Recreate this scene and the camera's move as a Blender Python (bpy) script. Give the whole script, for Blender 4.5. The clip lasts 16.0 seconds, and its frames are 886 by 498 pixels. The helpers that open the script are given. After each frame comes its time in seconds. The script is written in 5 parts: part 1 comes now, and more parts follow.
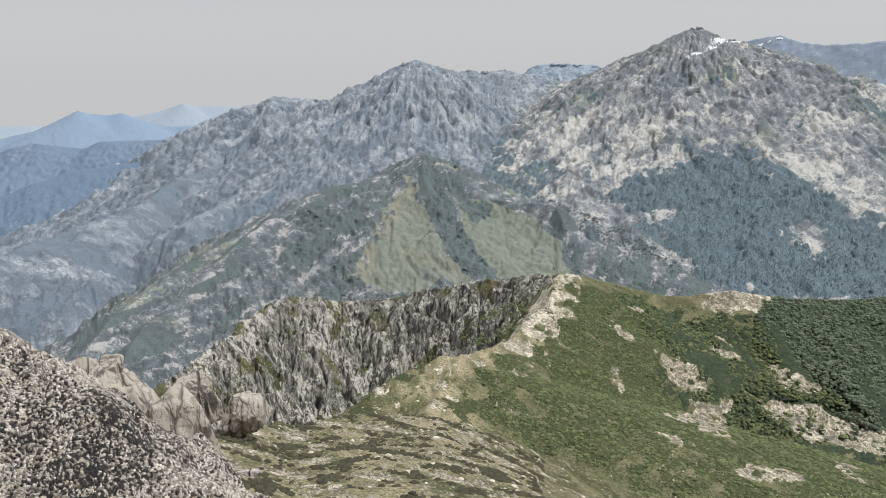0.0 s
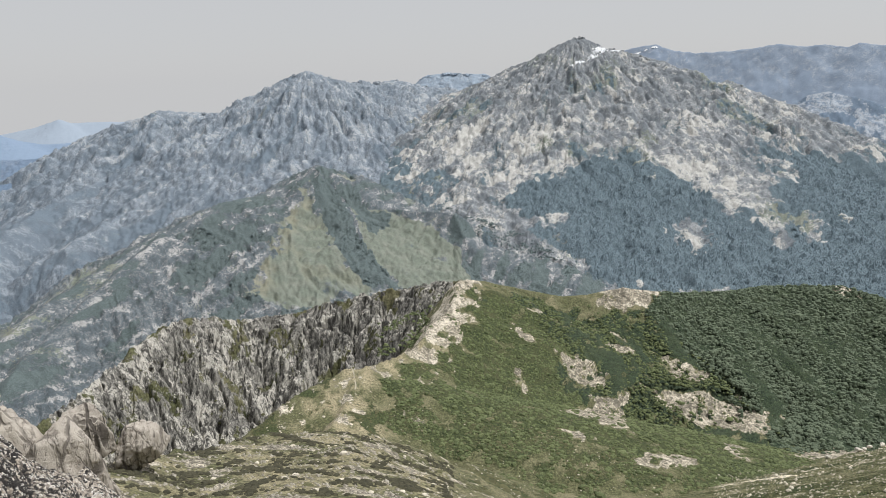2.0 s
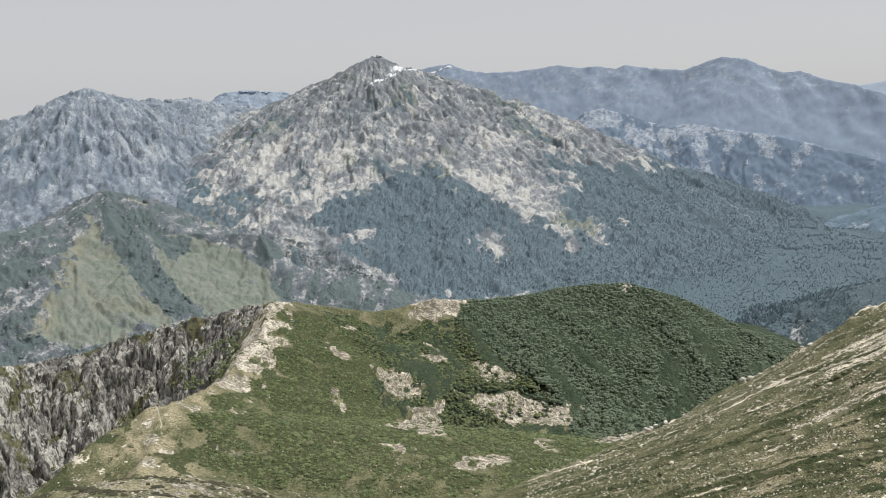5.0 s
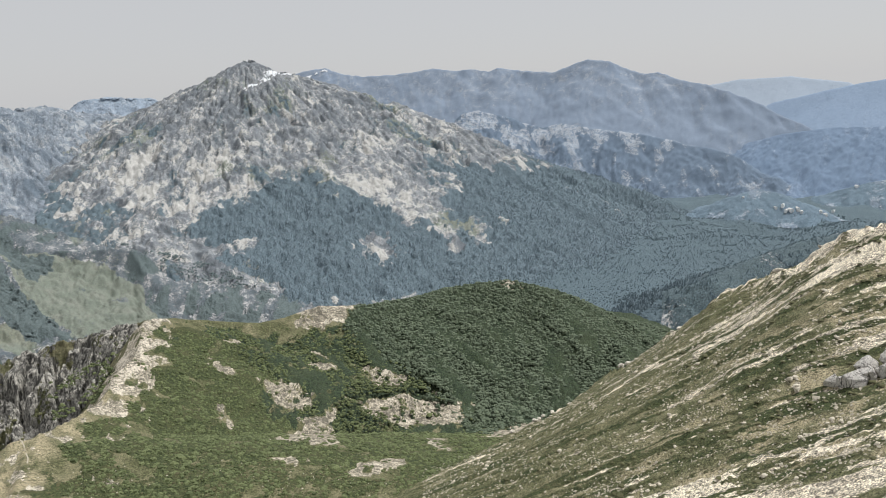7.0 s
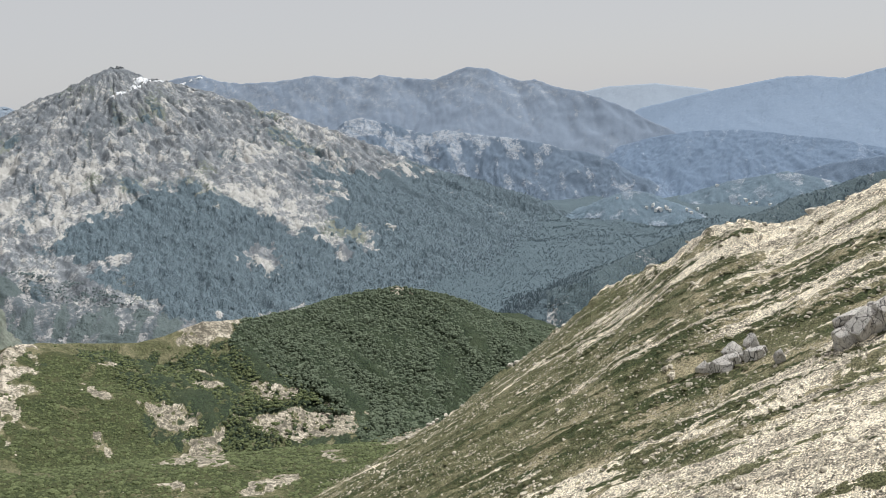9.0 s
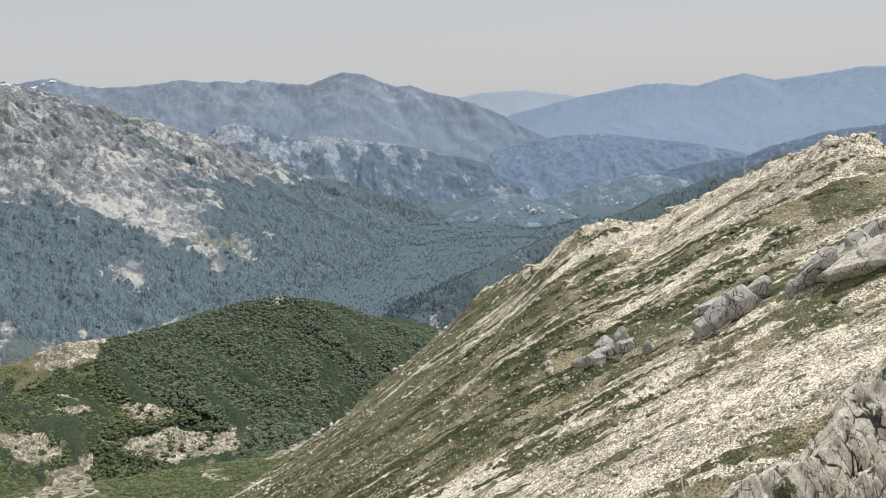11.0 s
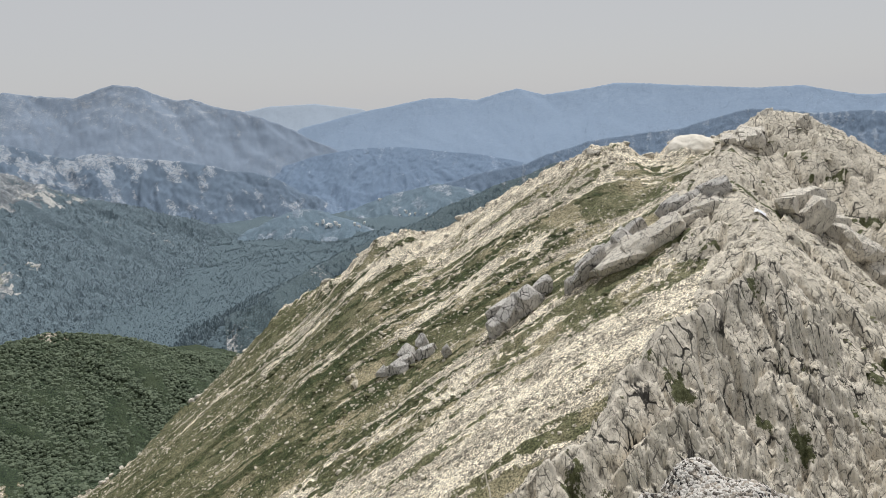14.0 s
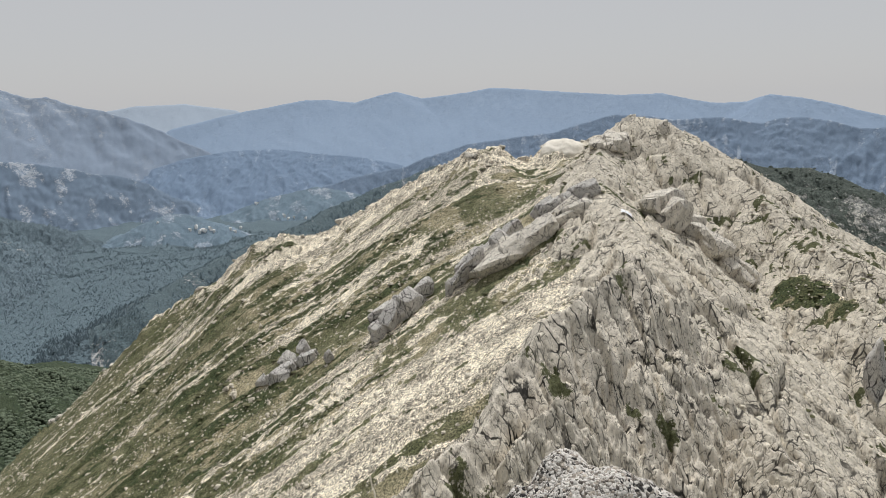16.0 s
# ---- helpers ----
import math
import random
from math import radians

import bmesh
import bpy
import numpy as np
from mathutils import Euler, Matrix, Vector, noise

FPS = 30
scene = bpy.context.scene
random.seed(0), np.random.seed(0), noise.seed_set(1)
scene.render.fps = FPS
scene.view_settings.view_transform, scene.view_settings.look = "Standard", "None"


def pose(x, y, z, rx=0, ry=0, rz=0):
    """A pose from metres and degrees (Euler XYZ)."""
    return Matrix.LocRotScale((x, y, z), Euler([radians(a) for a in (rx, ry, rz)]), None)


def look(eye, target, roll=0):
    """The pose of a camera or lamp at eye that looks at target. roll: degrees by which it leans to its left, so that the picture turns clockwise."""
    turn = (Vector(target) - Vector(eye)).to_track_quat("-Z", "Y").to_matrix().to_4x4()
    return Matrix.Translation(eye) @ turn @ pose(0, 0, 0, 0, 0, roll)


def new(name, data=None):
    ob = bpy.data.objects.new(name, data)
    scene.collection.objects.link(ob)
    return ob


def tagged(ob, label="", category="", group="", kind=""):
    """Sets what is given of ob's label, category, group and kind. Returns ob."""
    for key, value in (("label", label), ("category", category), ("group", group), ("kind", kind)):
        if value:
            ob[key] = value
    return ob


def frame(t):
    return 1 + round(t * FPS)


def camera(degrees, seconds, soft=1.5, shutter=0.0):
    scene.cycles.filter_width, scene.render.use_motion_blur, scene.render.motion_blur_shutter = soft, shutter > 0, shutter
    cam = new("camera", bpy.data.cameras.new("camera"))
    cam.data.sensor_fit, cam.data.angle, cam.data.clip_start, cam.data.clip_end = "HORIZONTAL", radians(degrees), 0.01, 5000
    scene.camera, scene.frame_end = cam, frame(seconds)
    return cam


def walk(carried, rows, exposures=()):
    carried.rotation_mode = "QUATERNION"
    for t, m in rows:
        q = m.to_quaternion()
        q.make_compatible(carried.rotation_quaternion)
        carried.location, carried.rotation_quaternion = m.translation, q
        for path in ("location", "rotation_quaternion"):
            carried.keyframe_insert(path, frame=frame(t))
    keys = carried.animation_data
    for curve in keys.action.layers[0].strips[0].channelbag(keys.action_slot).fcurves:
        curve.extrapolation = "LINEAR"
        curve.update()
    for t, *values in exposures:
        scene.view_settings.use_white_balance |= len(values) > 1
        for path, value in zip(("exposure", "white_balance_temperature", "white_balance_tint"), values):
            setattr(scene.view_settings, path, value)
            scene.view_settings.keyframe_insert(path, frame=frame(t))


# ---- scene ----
# the camera turns at arm's length round the one who holds it
cam = camera(63.1, 16.0, soft=0.6)
ARM = 0.42
TURNS = [
    (0.0, 75.90, 1.04, 0.13),
    (0.5, 76.14, 1.19, -2.05),
    (1.0, 76.29, 1.39, -4.15),
    (1.5, 76.35, 1.57, -6.17),
    (2.0, 76.47, 1.69, -8.19),
    (2.5, 76.61, 1.74, -10.55),
    (3.0, 76.80, 1.65, -13.25),
    (3.5, 76.96, 1.58, -16.07),
    (4.0, 77.12, 1.53, -18.57),
    (6.5, 77.47, 1.84, -30.85),
    (7.0, 77.37, 2.12, -33.05),
    (7.5, 77.30, 2.35, -35.21),
    (8.0, 77.33, 2.36, -37.78),
    (8.5, 77.42, 2.34, -40.04),
    (9.0, 77.55, 2.24, -42.16),
    (11.5, 77.67, 1.92, -54.20),
    (12.0, 77.78, 1.85, -56.58),
    (12.5, 77.87, 1.76, -59.15),
    (13.0, 77.96, 1.62, -62.29),
    (13.5, 78.05, 1.68, -65.50),
    (14.0, 78.14, 1.93, -68.09),
    (14.5, 78.23, 2.14, -70.41),
    (15.0, 78.20, 1.98, -72.83),
    (15.5, 78.14, 1.47, -75.09),
    (16.0, 78.13, 1.03, -77.52),
]
walk(cam, [(t, pose(-ARM * math.sin(radians(yaw)), ARM * math.cos(radians(yaw)), 0.0, rx, ry, yaw)) for t, rx, ry, yaw in TURNS],
     exposures=[(0.0, 0.0), (8.0, 0.0), (12.0, -0.06), (16.0, -0.17)])

# ---- light: a high sun behind thin summer haze ----
SUN_BEARING, SUN_HEIGHT = 84.0, 60.0
world = bpy.data.worlds.new("hazy_sky")
scene.world = world
world.use_nodes = True
wt = world.node_tree
wt.nodes.clear()
sky = wt.nodes.new("ShaderNodeTexSky")
sky.sky_type = "NISHITA"
sky.sun_disc = False
sky.sun_elevation, sky.sun_rotation = radians(SUN_HEIGHT), radians(SUN_BEARING)
sky.air_density, sky.dust_density, sky.ozone_density, sky.altitude = 1.0, 6.0, 1.0, 1800
pale = wt.nodes.new("ShaderNodeMix")
pale.data_type = "RGBA"
pale.inputs["Factor"].default_value = 0.90
pale.inputs["B"].default_value = (5.96, 6.0, 6.12, 1)
back = wt.nodes.new("ShaderNodeBackground")
back.inputs["Strength"].default_value = 0.1
wout = wt.nodes.new("ShaderNodeOutputWorld")
wt.links.new(sky.outputs["Color"], pale.inputs["A"])
wt.links.new(pale.outputs["Result"], back.inputs["Color"])
wt.links.new(back.outputs["Background"], wout.inputs["Surface"])

lamp = bpy.data.lights.new("sun", "SUN")
lamp.energy, lamp.angle, lamp.color = 3.7, radians(2.0), (0.985, 0.985, 0.98)
sun = new("sun", lamp)
b, e = radians(SUN_BEARING), radians(SUN_HEIGHT)
sun.matrix_world = look((400 * math.sin(b) * math.cos(e), 400 * math.cos(b) * math.cos(e), 400 * math.sin(e)), (0, 0, 0))

# ---- noise for the land ----


def hashed(ix, iy, seed):
    n = (ix.astype(np.int64) * 374761393 + iy.astype(np.int64) * 668265263 + seed * 2147483647) & 0xFFFFFFFF
    n = ((n ^ (n >> 13)) * 1274126177) & 0xFFFFFFFF
    return ((n ^ (n >> 16)) & 0xFFFF) / 65535.0


def gradient_noise(x, y, seed=0):
    """Smooth noise, about -1 to 1, one cell a unit."""
    ix, iy = np.floor(x), np.floor(y)
    fx, fy = x - ix, y - iy
    u, v = fx * fx * fx * (fx * (fx * 6 - 15) + 10), fy * fy * fy * (fy * (fy * 6 - 15) + 10)

    def corner(dx, dy):
        a = hashed(ix + dx, iy + dy, seed) * 2 * np.pi
        return np.cos(a) * (fx - dx) + np.sin(a) * (fy - dy)
    low = corner(0, 0) * (1 - u) + corner(1, 0) * u
    high = corner(0, 1) * (1 - u) + corner(1, 1) * u
    return 1.5 * (low * (1 - v) + high * v)


def fractal(x, y, size, octaves=4, seed=0, gain=0.5):
    total, amp, f = 0.0, 1.0, 1.0 / size
    for k in range(octaves):
        total = total + amp * gradient_noise(x * f + 17.3 * k, y * f - 9.1 * k, seed + k)
        amp, f = amp * gain, f * 2.03
    return total


def ridged(x, y, size, octaves=4, seed=0, gain=0.5):
    """Sharp crests at 1, hollows towards 0."""
    total, amp, f, full = 0.0, 1.0, 1.0 / size, 0.0
    for k in range(octaves):
        total = total + amp * (1 - np.abs(gradient_noise(x * f + 31.7 * k, y * f + 5.3 * k, seed + k)))
        full, amp, f = full + amp, amp * gain, f * 2.1
    return total / full


def step(lo, hi, v):
    k = np.clip((v - lo) / (hi - lo), 0, 1)
    return k * k * (3 - 2 * k)


def tent(x, y, crest, left, right, bend=1e9):
    """Height of a ridge whose crest runs along the points and whose flanks fall with the two slopes (seen along its run);
    also the way along the crest and the distance from it. bend: metres over which the flanks ease off."""
    best = np.full(x.shape, -1e9)
    along, away, run = np.zeros(x.shape), np.zeros(x.shape), 0.0
    for (ax, ay, az), (bx, by, bz) in zip(crest[:-1], crest[1:]):
        dx, dy = bx - ax, by - ay
        size = math.hypot(dx, dy)
        k = np.clip(((x - ax) * dx + (y - ay) * dy) / size ** 2, 0, 1)
        px, py = x - ax - k * dx, y - ay - k * dy
        d = np.hypot(px, py)
        side = (dx * py - dy * px) / (size * np.maximum(d, 1e-6))
        h = az + k * (bz - az) - d / (1 + d / bend) * (right + (left - right) * (side + 1) / 2)
        up = h > best
        best, along, away = np.where(up, h, best), np.where(up, run + k * size, along), np.where(up, d, away)
        run += size
    return best, along, away


def soft_max(a, b, w):
    h = np.clip(0.5 + 0.5 * (a - b) / w, 0, 1)
    return b * (1 - h) + a * h + w * h * (1 - h)


# ---- crest lines in metres from the summit under the camera, placed to fit its view ----
# Bearings and heights follow the camera's view; distances are assumed and shortened.
CREST_FAR_LEFT = [
    (-2251, 3664, -310.1), (-2118, 3743, -276.8), (-2022, 3795, -233.4), (-1927, 3844, -183.0), (-1888, 3864, -199.5), (-1803, 3904, -212.3), (-1739, 3933, -203.3), (-1654, 3970, -252.4), (-1523, 4022, -286.2),
    (-1312, 4095, -289.4)]
CREST_PALE_LEFT = [
    (-2478, 4053, -271.5), (-2360, 4123, -272.7), (-2262, 4177, -288.2), (-2080, 4271, -289.0), (-1882, 4362, -252.9), (-1702, 4435, -217.1), (-1593, 4475, -180.7), (-1534, 4496, -206.5), (-1359, 4552, -205.7),
    (-1196, 4597, -217.9)]
CREST_MID_LEFT = [
    (-1838, 2979, -300.6), (-1717, 3001, -270.2), (-1661, 2983, -276.4), (-1506, 3017, -296.7), (-1427, 3008, -269.1), (-1271, 3030, -269.4), (-1153, 3031, -266.9), (-1033, 3029, -254.8)]
CREST_LOW_LEFT = [
    (-1436, 2287, -378.8), (-1362, 2360, -345.9), (-1283, 2433, -320.0), (-1166, 2519, -308.4), (-1074, 2586, -304.6)]
CREST_LEFT_MASSIF = [
    (-974, 2732, -229.0), (-880, 2745, -198.2), (-832, 2742, -154.8), (-787, 2737, -140.8), (-732, 2735, -118.9), (-647, 2738, -106.1), (-630, 2724, -91.5), (-559, 2722, -100.9), (-394, 2733, -112.5),
    (-366, 2719, -94.0), (-317, 2708, -94.5), (-241, 2698, -45.1), (-199, 2697, -11.9), (-158, 2709, 13.3), (-106, 2720, 30.4), (-25, 2731, 4.9), (27, 2739, -20.2), (90, 2747, -13.3),
    (132, 2767, -22.3), (176, 2791, -13.0), (242, 2812, -14.2), (287, 2834, -29.8), (375, 2850, -42.1), (464, 2863, -54.5)]
CREST_MASSIF = [
    (440, 2715, -53.7), (537, 2686, -23.1), (630, 2655, 12.5), (719, 2620, 54.5), (787, 2589, 75.0), (810, 2574, 98.2), (842, 2559, 115.4), (866, 2546, 114.3), (904, 2528, 79.9),
    (966, 2500, 68.7), (1011, 2450, 51.0), (1053, 2421, 35.8), (1094, 2392, 22.7), (1143, 2358, -17.4), (1191, 2323, -51.4), (1220, 2296, -57.9), (1256, 2277, -42.0), (1303, 2240, -63.6),
    (1365, 2192, -95.6), (1426, 2141, -123.6), (1501, 2078, -169.7), (1572, 2009, -215.2), (1639, 1937, -251.9), (1702, 1863, -281.9), (1762, 1787, -310.9), (1828, 1695, -348.1), (1860, 1625, -373.2),
    (1900, 1541, -406.3), (1936, 1458, -437.5), (1958, 1389, -458.5)]
CREST_JAGGED = [
    (503, 4472, -41.3), (536, 4468, -2.4), (669, 4450, 14.8), (784, 4432, 2.9), (881, 4413, 1.1), (913, 4407, -15.8)]
CREST_FAR_RANGE = [
    (1541, 3908, 100.9), (1619, 3852, 118.5), (1688, 3798, 130.3), (1755, 3743, 96.6), (1856, 3669, 76.7), (2009, 3562, 78.7), (2185, 3430, 103.4), (2250, 3361, 87.5), (2326, 3282, 91.9),
    (2374, 3220, 73.8), (2416, 3175, 91.8), (2527, 3073, 71.1), (2632, 2968, 59.2), (2711, 2881, 97.4), (2745, 2833, 117.5), (2818, 2744, 100.8), (2869, 2675, 57.6), (2918, 2605, 31.5),
    (2954, 2547, 37.0), (3007, 2431, -9.3), (3047, 2327, -29.4), (3082, 2224, -64.6), (3113, 2121, -114.3), (3140, 2020, -159.6), (3151, 1940, -197.8), (3171, 1842, -247.3), (3198, 1724, -314.5),
    (3221, 1609, -388.1)]
CREST_GRANITE_SPUR = [
    (1872, 2718, -115.4), (1924, 2659, -105.0), (2013, 2570, -140.8), (2116, 2461, -186.5), (2177, 2383, -171.3), (2252, 2287, -197.7), (2350, 2153, -216.7), (2448, 1997, -252.9), (2534, 1841, -293.4),
    (2549, 1773, -317.8), (2551, 1722, -359.2), (2584, 1621, -387.5)]
CREST_PALE_RIGHT = [
    (3855, 2944, -50.8), (3969, 2789, -17.4), (4122, 2556, -11.8), (4270, 2300, -55.2)]
CREST_BLUE = [
    (3781, 2442, -149.2), (4000, 2086, -60.1), (4157, 1780, -3.2), (4219, 1659, -0.7), (4288, 1506, -22.6), (4350, 1353, 22.0), (4387, 1269, 42.0), (4442, 1108, -2.9), (4501, 896, 22.3),
    (4539, 749, 42.5), (4547, 697, 52.0), (4571, 524, 45.3), (4594, 248, 19.6), (4600, -90, -3.6), (4589, -319, 2.1), (4575, -481, -33.6), (4560, -607, -58.5), (4532, -788, -54.7),
    (4511, -903, -15.3), (4480, -1046, -33.5), (4438, -1212, -66.8), (4399, -1346, -107.8), (4360, -1469, -138.5)]
CREST_WOODED = [
    (2782, 1124, -347.2), (2834, 1020, -316.5), (2892, 923, -297.6), (2945, 827, -283.7), (2988, 745, -247.7), (3027, 663, -222.2), (3075, 583, -198.0), (3117, 503, -190.4), (3187, 349, -170.8), (3243, 221, -159.0), (3288, 126, -126.4), (3319, 56, -110.1), (3354, -29, -87.8), (3398, -178, -95.0), (3398, -290, -114.9), (3393, -455, -104.6), (3391, -525, -107.8), (3386, -664, -133.2), (3382, -740, -110.0), (3369, -837, -108.5), (3352, -944, -127.7), (3337, -1028, -156.1), (3316, -1122, -151.0), (3268, -1255, -159.0)]
CREST_BACK_SPUR = [
    (596, -69, -45.5), (607, -87, -50.8), (616, -106, -53.9), (626, -121, -59.3), (633, -148, -60.8), (642, -167, -62.0), (649, -186, -69.1), (655, -210, -80.4), (662, -230, -92.9)]
CREST_VALLEY_SIDE = [
    (2242, 517, -208.4), (2173, 575, -229.3), (2070, 615, -244.9), (1884, 654, -260.8), (1666, 667, -271.2), (1508, 674, -278.8), (1304, 673, -277.3), (1143, 662, -274.0), (1025, 651, -269.4), (916, 635, -272.0), (814, 615, -266.9), (772, 636, -295.7)]
CREST_PYRAMID = [
    (-55, 1599, -180.5), (-85, 1562, -200.1), (-132, 1522, -218.1), (-175, 1476, -224.8), (-224, 1415, -223.4), (-269, 1351, -234.1), (-319, 1284, -252.5), (-353, 1218, -263.5), (-383, 1152, -281.6),
    (-422, 1050, -299.7), (-459, 934, -321.5), (-464, 829, -343.2)]
CREST_GREEN_DOME = [
    (11, 1500, -259.4), (81, 1482, -263.3), (150, 1459, -270.0), (215, 1434, -271.2), (220, 1383, -304.4), (234, 1330, -348.1), (251, 1276, -377.4)]
CREST_CLIFF = [
    (-163, 366, -168.5), (-157, 401, -170.8), (-148, 438, -170.9), (-138, 473, -164.2), (-123, 494, -159.2), (-106, 511, -163.6), (-84, 528, -173.0), (-59, 533, -172.8), (-32, 526, -166.5),
    (-6, 517, -159.9), (19, 508, -153.0), (43, 497, -146.8), (58, 486, -141.0), (76, 474, -137.1)]
CREST_SADDLE = [
    (76, 474, -137.1), (93, 483, -142.6), (107, 491, -149.5), (125, 498, -155.4), (158, 500, -163.9), (180, 503, -165.0), (189, 506, -165.0), (208, 506, -162.3), (226, 505, -165.4),
    (246, 503, -168.6), (264, 506, -169.9), (297, 506, -171.5), (331, 505, -170.1), (381, 490, -168.2), (400, 474, -173.6), (422, 455, -183.8), (440, 438, -196.2), (452, 416, -208.6),
    (459, 397, -218.0), (459, 387, -222.6)]
CREST_SPUR = [
    (76, 474, -137.1), (58, 422, -142.2), (32, 369, -143.5), (4, 330, -136.3), (-2, 315, -136.3), (-4, 285, -136.3), (-12, 258, -131.5), (-14, 240, -130.1), (0, 195, -117.4),
    (12, 168, -108.5)]
CREST_SPUR_LEFT = [
    (-64, 242, -124.7), (-59, 247, -129.9), (-53, 259, -138.6), (-42, 279, -137.9), (-25, 305, -135.7), (-4, 330, -135.3)]
CREST_SPINE = [
    (165, -9, -35.3), (190, -6, -31.2), (215, 1, -26.2), (260, 2, -17.9), (300, -4, -15.0), (300, -8, -9.1), (300, -13, -8.4), (298, -23, -10.0), (293, -30, -14.8),
    (288, -37, -22.0), (275, -45, -29.0), (261, -51, -33.3), (246, -58, -41.1), (228, -62, -44.0), (208, -74, -47.2)]
CREST_SHOULDER = [
    (244, 317, -205.2), (251, 294, -187.4), (261, 267, -166.5), (263, 247, -147.3), (257, 236, -137.8), (260, 215, -122.1), (256, 205, -111.3), (254, 192, -100.9), (253, 178, -86.4),
    (255, 169, -81.1), (259, 155, -73.3), (261, 144, -63.9), (261, 136, -56.3), (262, 124, -53.1)]
CREST_SHOULDER_TOP = [
    (268, 112, -54.1), (273, 95, -44.3), (276, 81, -36.6), (278, 68, -30.0), (281, 52, -20.2), (284, 41, -19.4), (287, 34, -25.1), (288, 30, -25.3), (291, 21, -17.7),
    (295, 13, -19.1), (298, 2, -19.3), (300, -4, -15.0)]
RIB_EAST = [
    (1102, 2355, -2.2), (1088, 2162, -181.4), (1066, 1970, -288.8), (1032, 1783, -347.8), (989, 1599, -365.0)]
RIB_MIDDLE = [
    (850, 2553, 114.9), (742, 2341, -152.9), (601, 2138, -236.6), (471, 1929, -318.4), (300, 1724, -337.9)]
RIB_SOUTH = [
    (967, 2500, 65.1), (902, 2249, -133.3), (791, 2016, -290.2), (655, 1792, -371.7), (493, 1575, -416.1)]
RIB_WEST = [
    (628, 2647, 12.4), (399, 2448, -153.2), (245, 2227, -274.4), (141, 1995, -355.2)]
RIB_FAR_EAST = [
    (1419, 2131, -123.0), (1433, 1893, -241.4), (1425, 1659, -311.2), (1416, 1413, -364.9)]
RIB_WALL = [
    (-106, 2718, 30.4), (-186, 2473, -106.8), (-293, 2221, -229.5), (-388, 1962, -308.6)]
RIB_WALL_SIDE = [
    (-106, 2718, 30.4), (23, 2535, -132.4), (111, 2348, -213.8)]
RIB_WALL_WEST = [
    (-633, 2677, -103.7), (-726, 2380, -275.7), (-805, 2075, -319.3), (-862, 1763, -353.6), (-852, 1471, -390.4)]
RIB_WALL_LOW = [
    (-394, 2732, -112.5), (-538, 2380, -260.5), (-597, 2035, -332.7), (-625, 1689, -356.0)]
RIB_WALL_FOOT = [
    (-787, 2162, -333.5), (-894, 1827, -366.3), (-898, 1522, -352.5), (-842, 1242, -337.7)]
CREST_FOOTHILL = [
    (2907, 1950, -283.1), (2967, 1857, -251.7), (3064, 1693, -225.1), (3151, 1525, -222.1), (3238, 1329, -248.5), (3304, 1157, -270.4), (3359, 984, -307.0), (3399, 836, -347.1)]
CREST_KNOLL = [
    (1964, 1466, -401.4), (2002, 1413, -373.1), (2038, 1361, -348.8), (2067, 1315, -354.6), (2105, 1254, -382.5), (2149, 1177, -418.7)]
CREST_LOW_HILL = [
    (2552, 1378, -408.0), (2606, 1273, -370.5), (2676, 1118, -335.3), (2711, 1032, -354.4), (2747, 930, -378.1), (2778, 834, -361.3)]
RIB_PYRAMID = [
    (-55, 1599, -180.5), (-39, 1477, -236.7), (-13, 1354, -316.2), (7, 1230, -359.8)]
RIB_PASTURE = [
    (-174, 1470, -223.9), (-208, 1355, -290.7), (-273, 1230, -344.5), (-314, 1107, -365.6)]
RIB_PASTURE_WEST = [
    (-311, 1252, -246.2), (-356, 1122, -283.9), (-401, 985, -323.3), (-412, 856, -340.1)]
CREST_RIB = [
    (81, 22, -46.9), (93, 15, -44.4), (104, 13, -40.7), (114, 9, -36.4), (132, 0, -32.8), (150, -8, -32.1), (147, -14, -41.7), (140, -20, -55.4), (131, -27, -59.8),
    (117, -33, -59.5)]
CREST_PINNACLE = [
    (89, 12, -47.7), (94, 10, -45.5), (98, 7, -44.0), (100, 6, -43.3), (102, 4, -44.7), (102, 1, -49.7), (102, -4, -57.5)]
CREST_LOW_ROCKS = [
    (114, 32, -67.5), (118, 29, -64.2), (120, 26, -62.6), (114, 20, -56.1), (105, 15, -55.3)]
CREST_RIGHT_ROCKS = [
    (126, -23, -61.4), (126, -25, -59.0), (119, -29, -58.0), (112, -33, -58.8), (119, -40, -67.0)]
CREST_LICHEN = [
    (-5.46, 8.19, -2.61), (-5.14, 8.22, -2.86), (-4.88, 8.18, -3.03), (-4.63, 8.14, -3.19), (-4.29, 7.95, -3.35), (-3.88, 7.79, -3.7), (-3.37, 7.67, -4.06), (-2.85, 7.54, -4.34), (-2.34, 7.37, -4.67),
    (-2.1, 7.1, -4.82)]
FOOTPATH = [
    (58, 437, -147.3), (36, 399, -151.6), (11, 375, -152.9), (-3, 345, -143.0), (0, 320, -139.9), (0, 305, -141.7), (-7, 292, -140.1), (-14, 280, -137.7)]


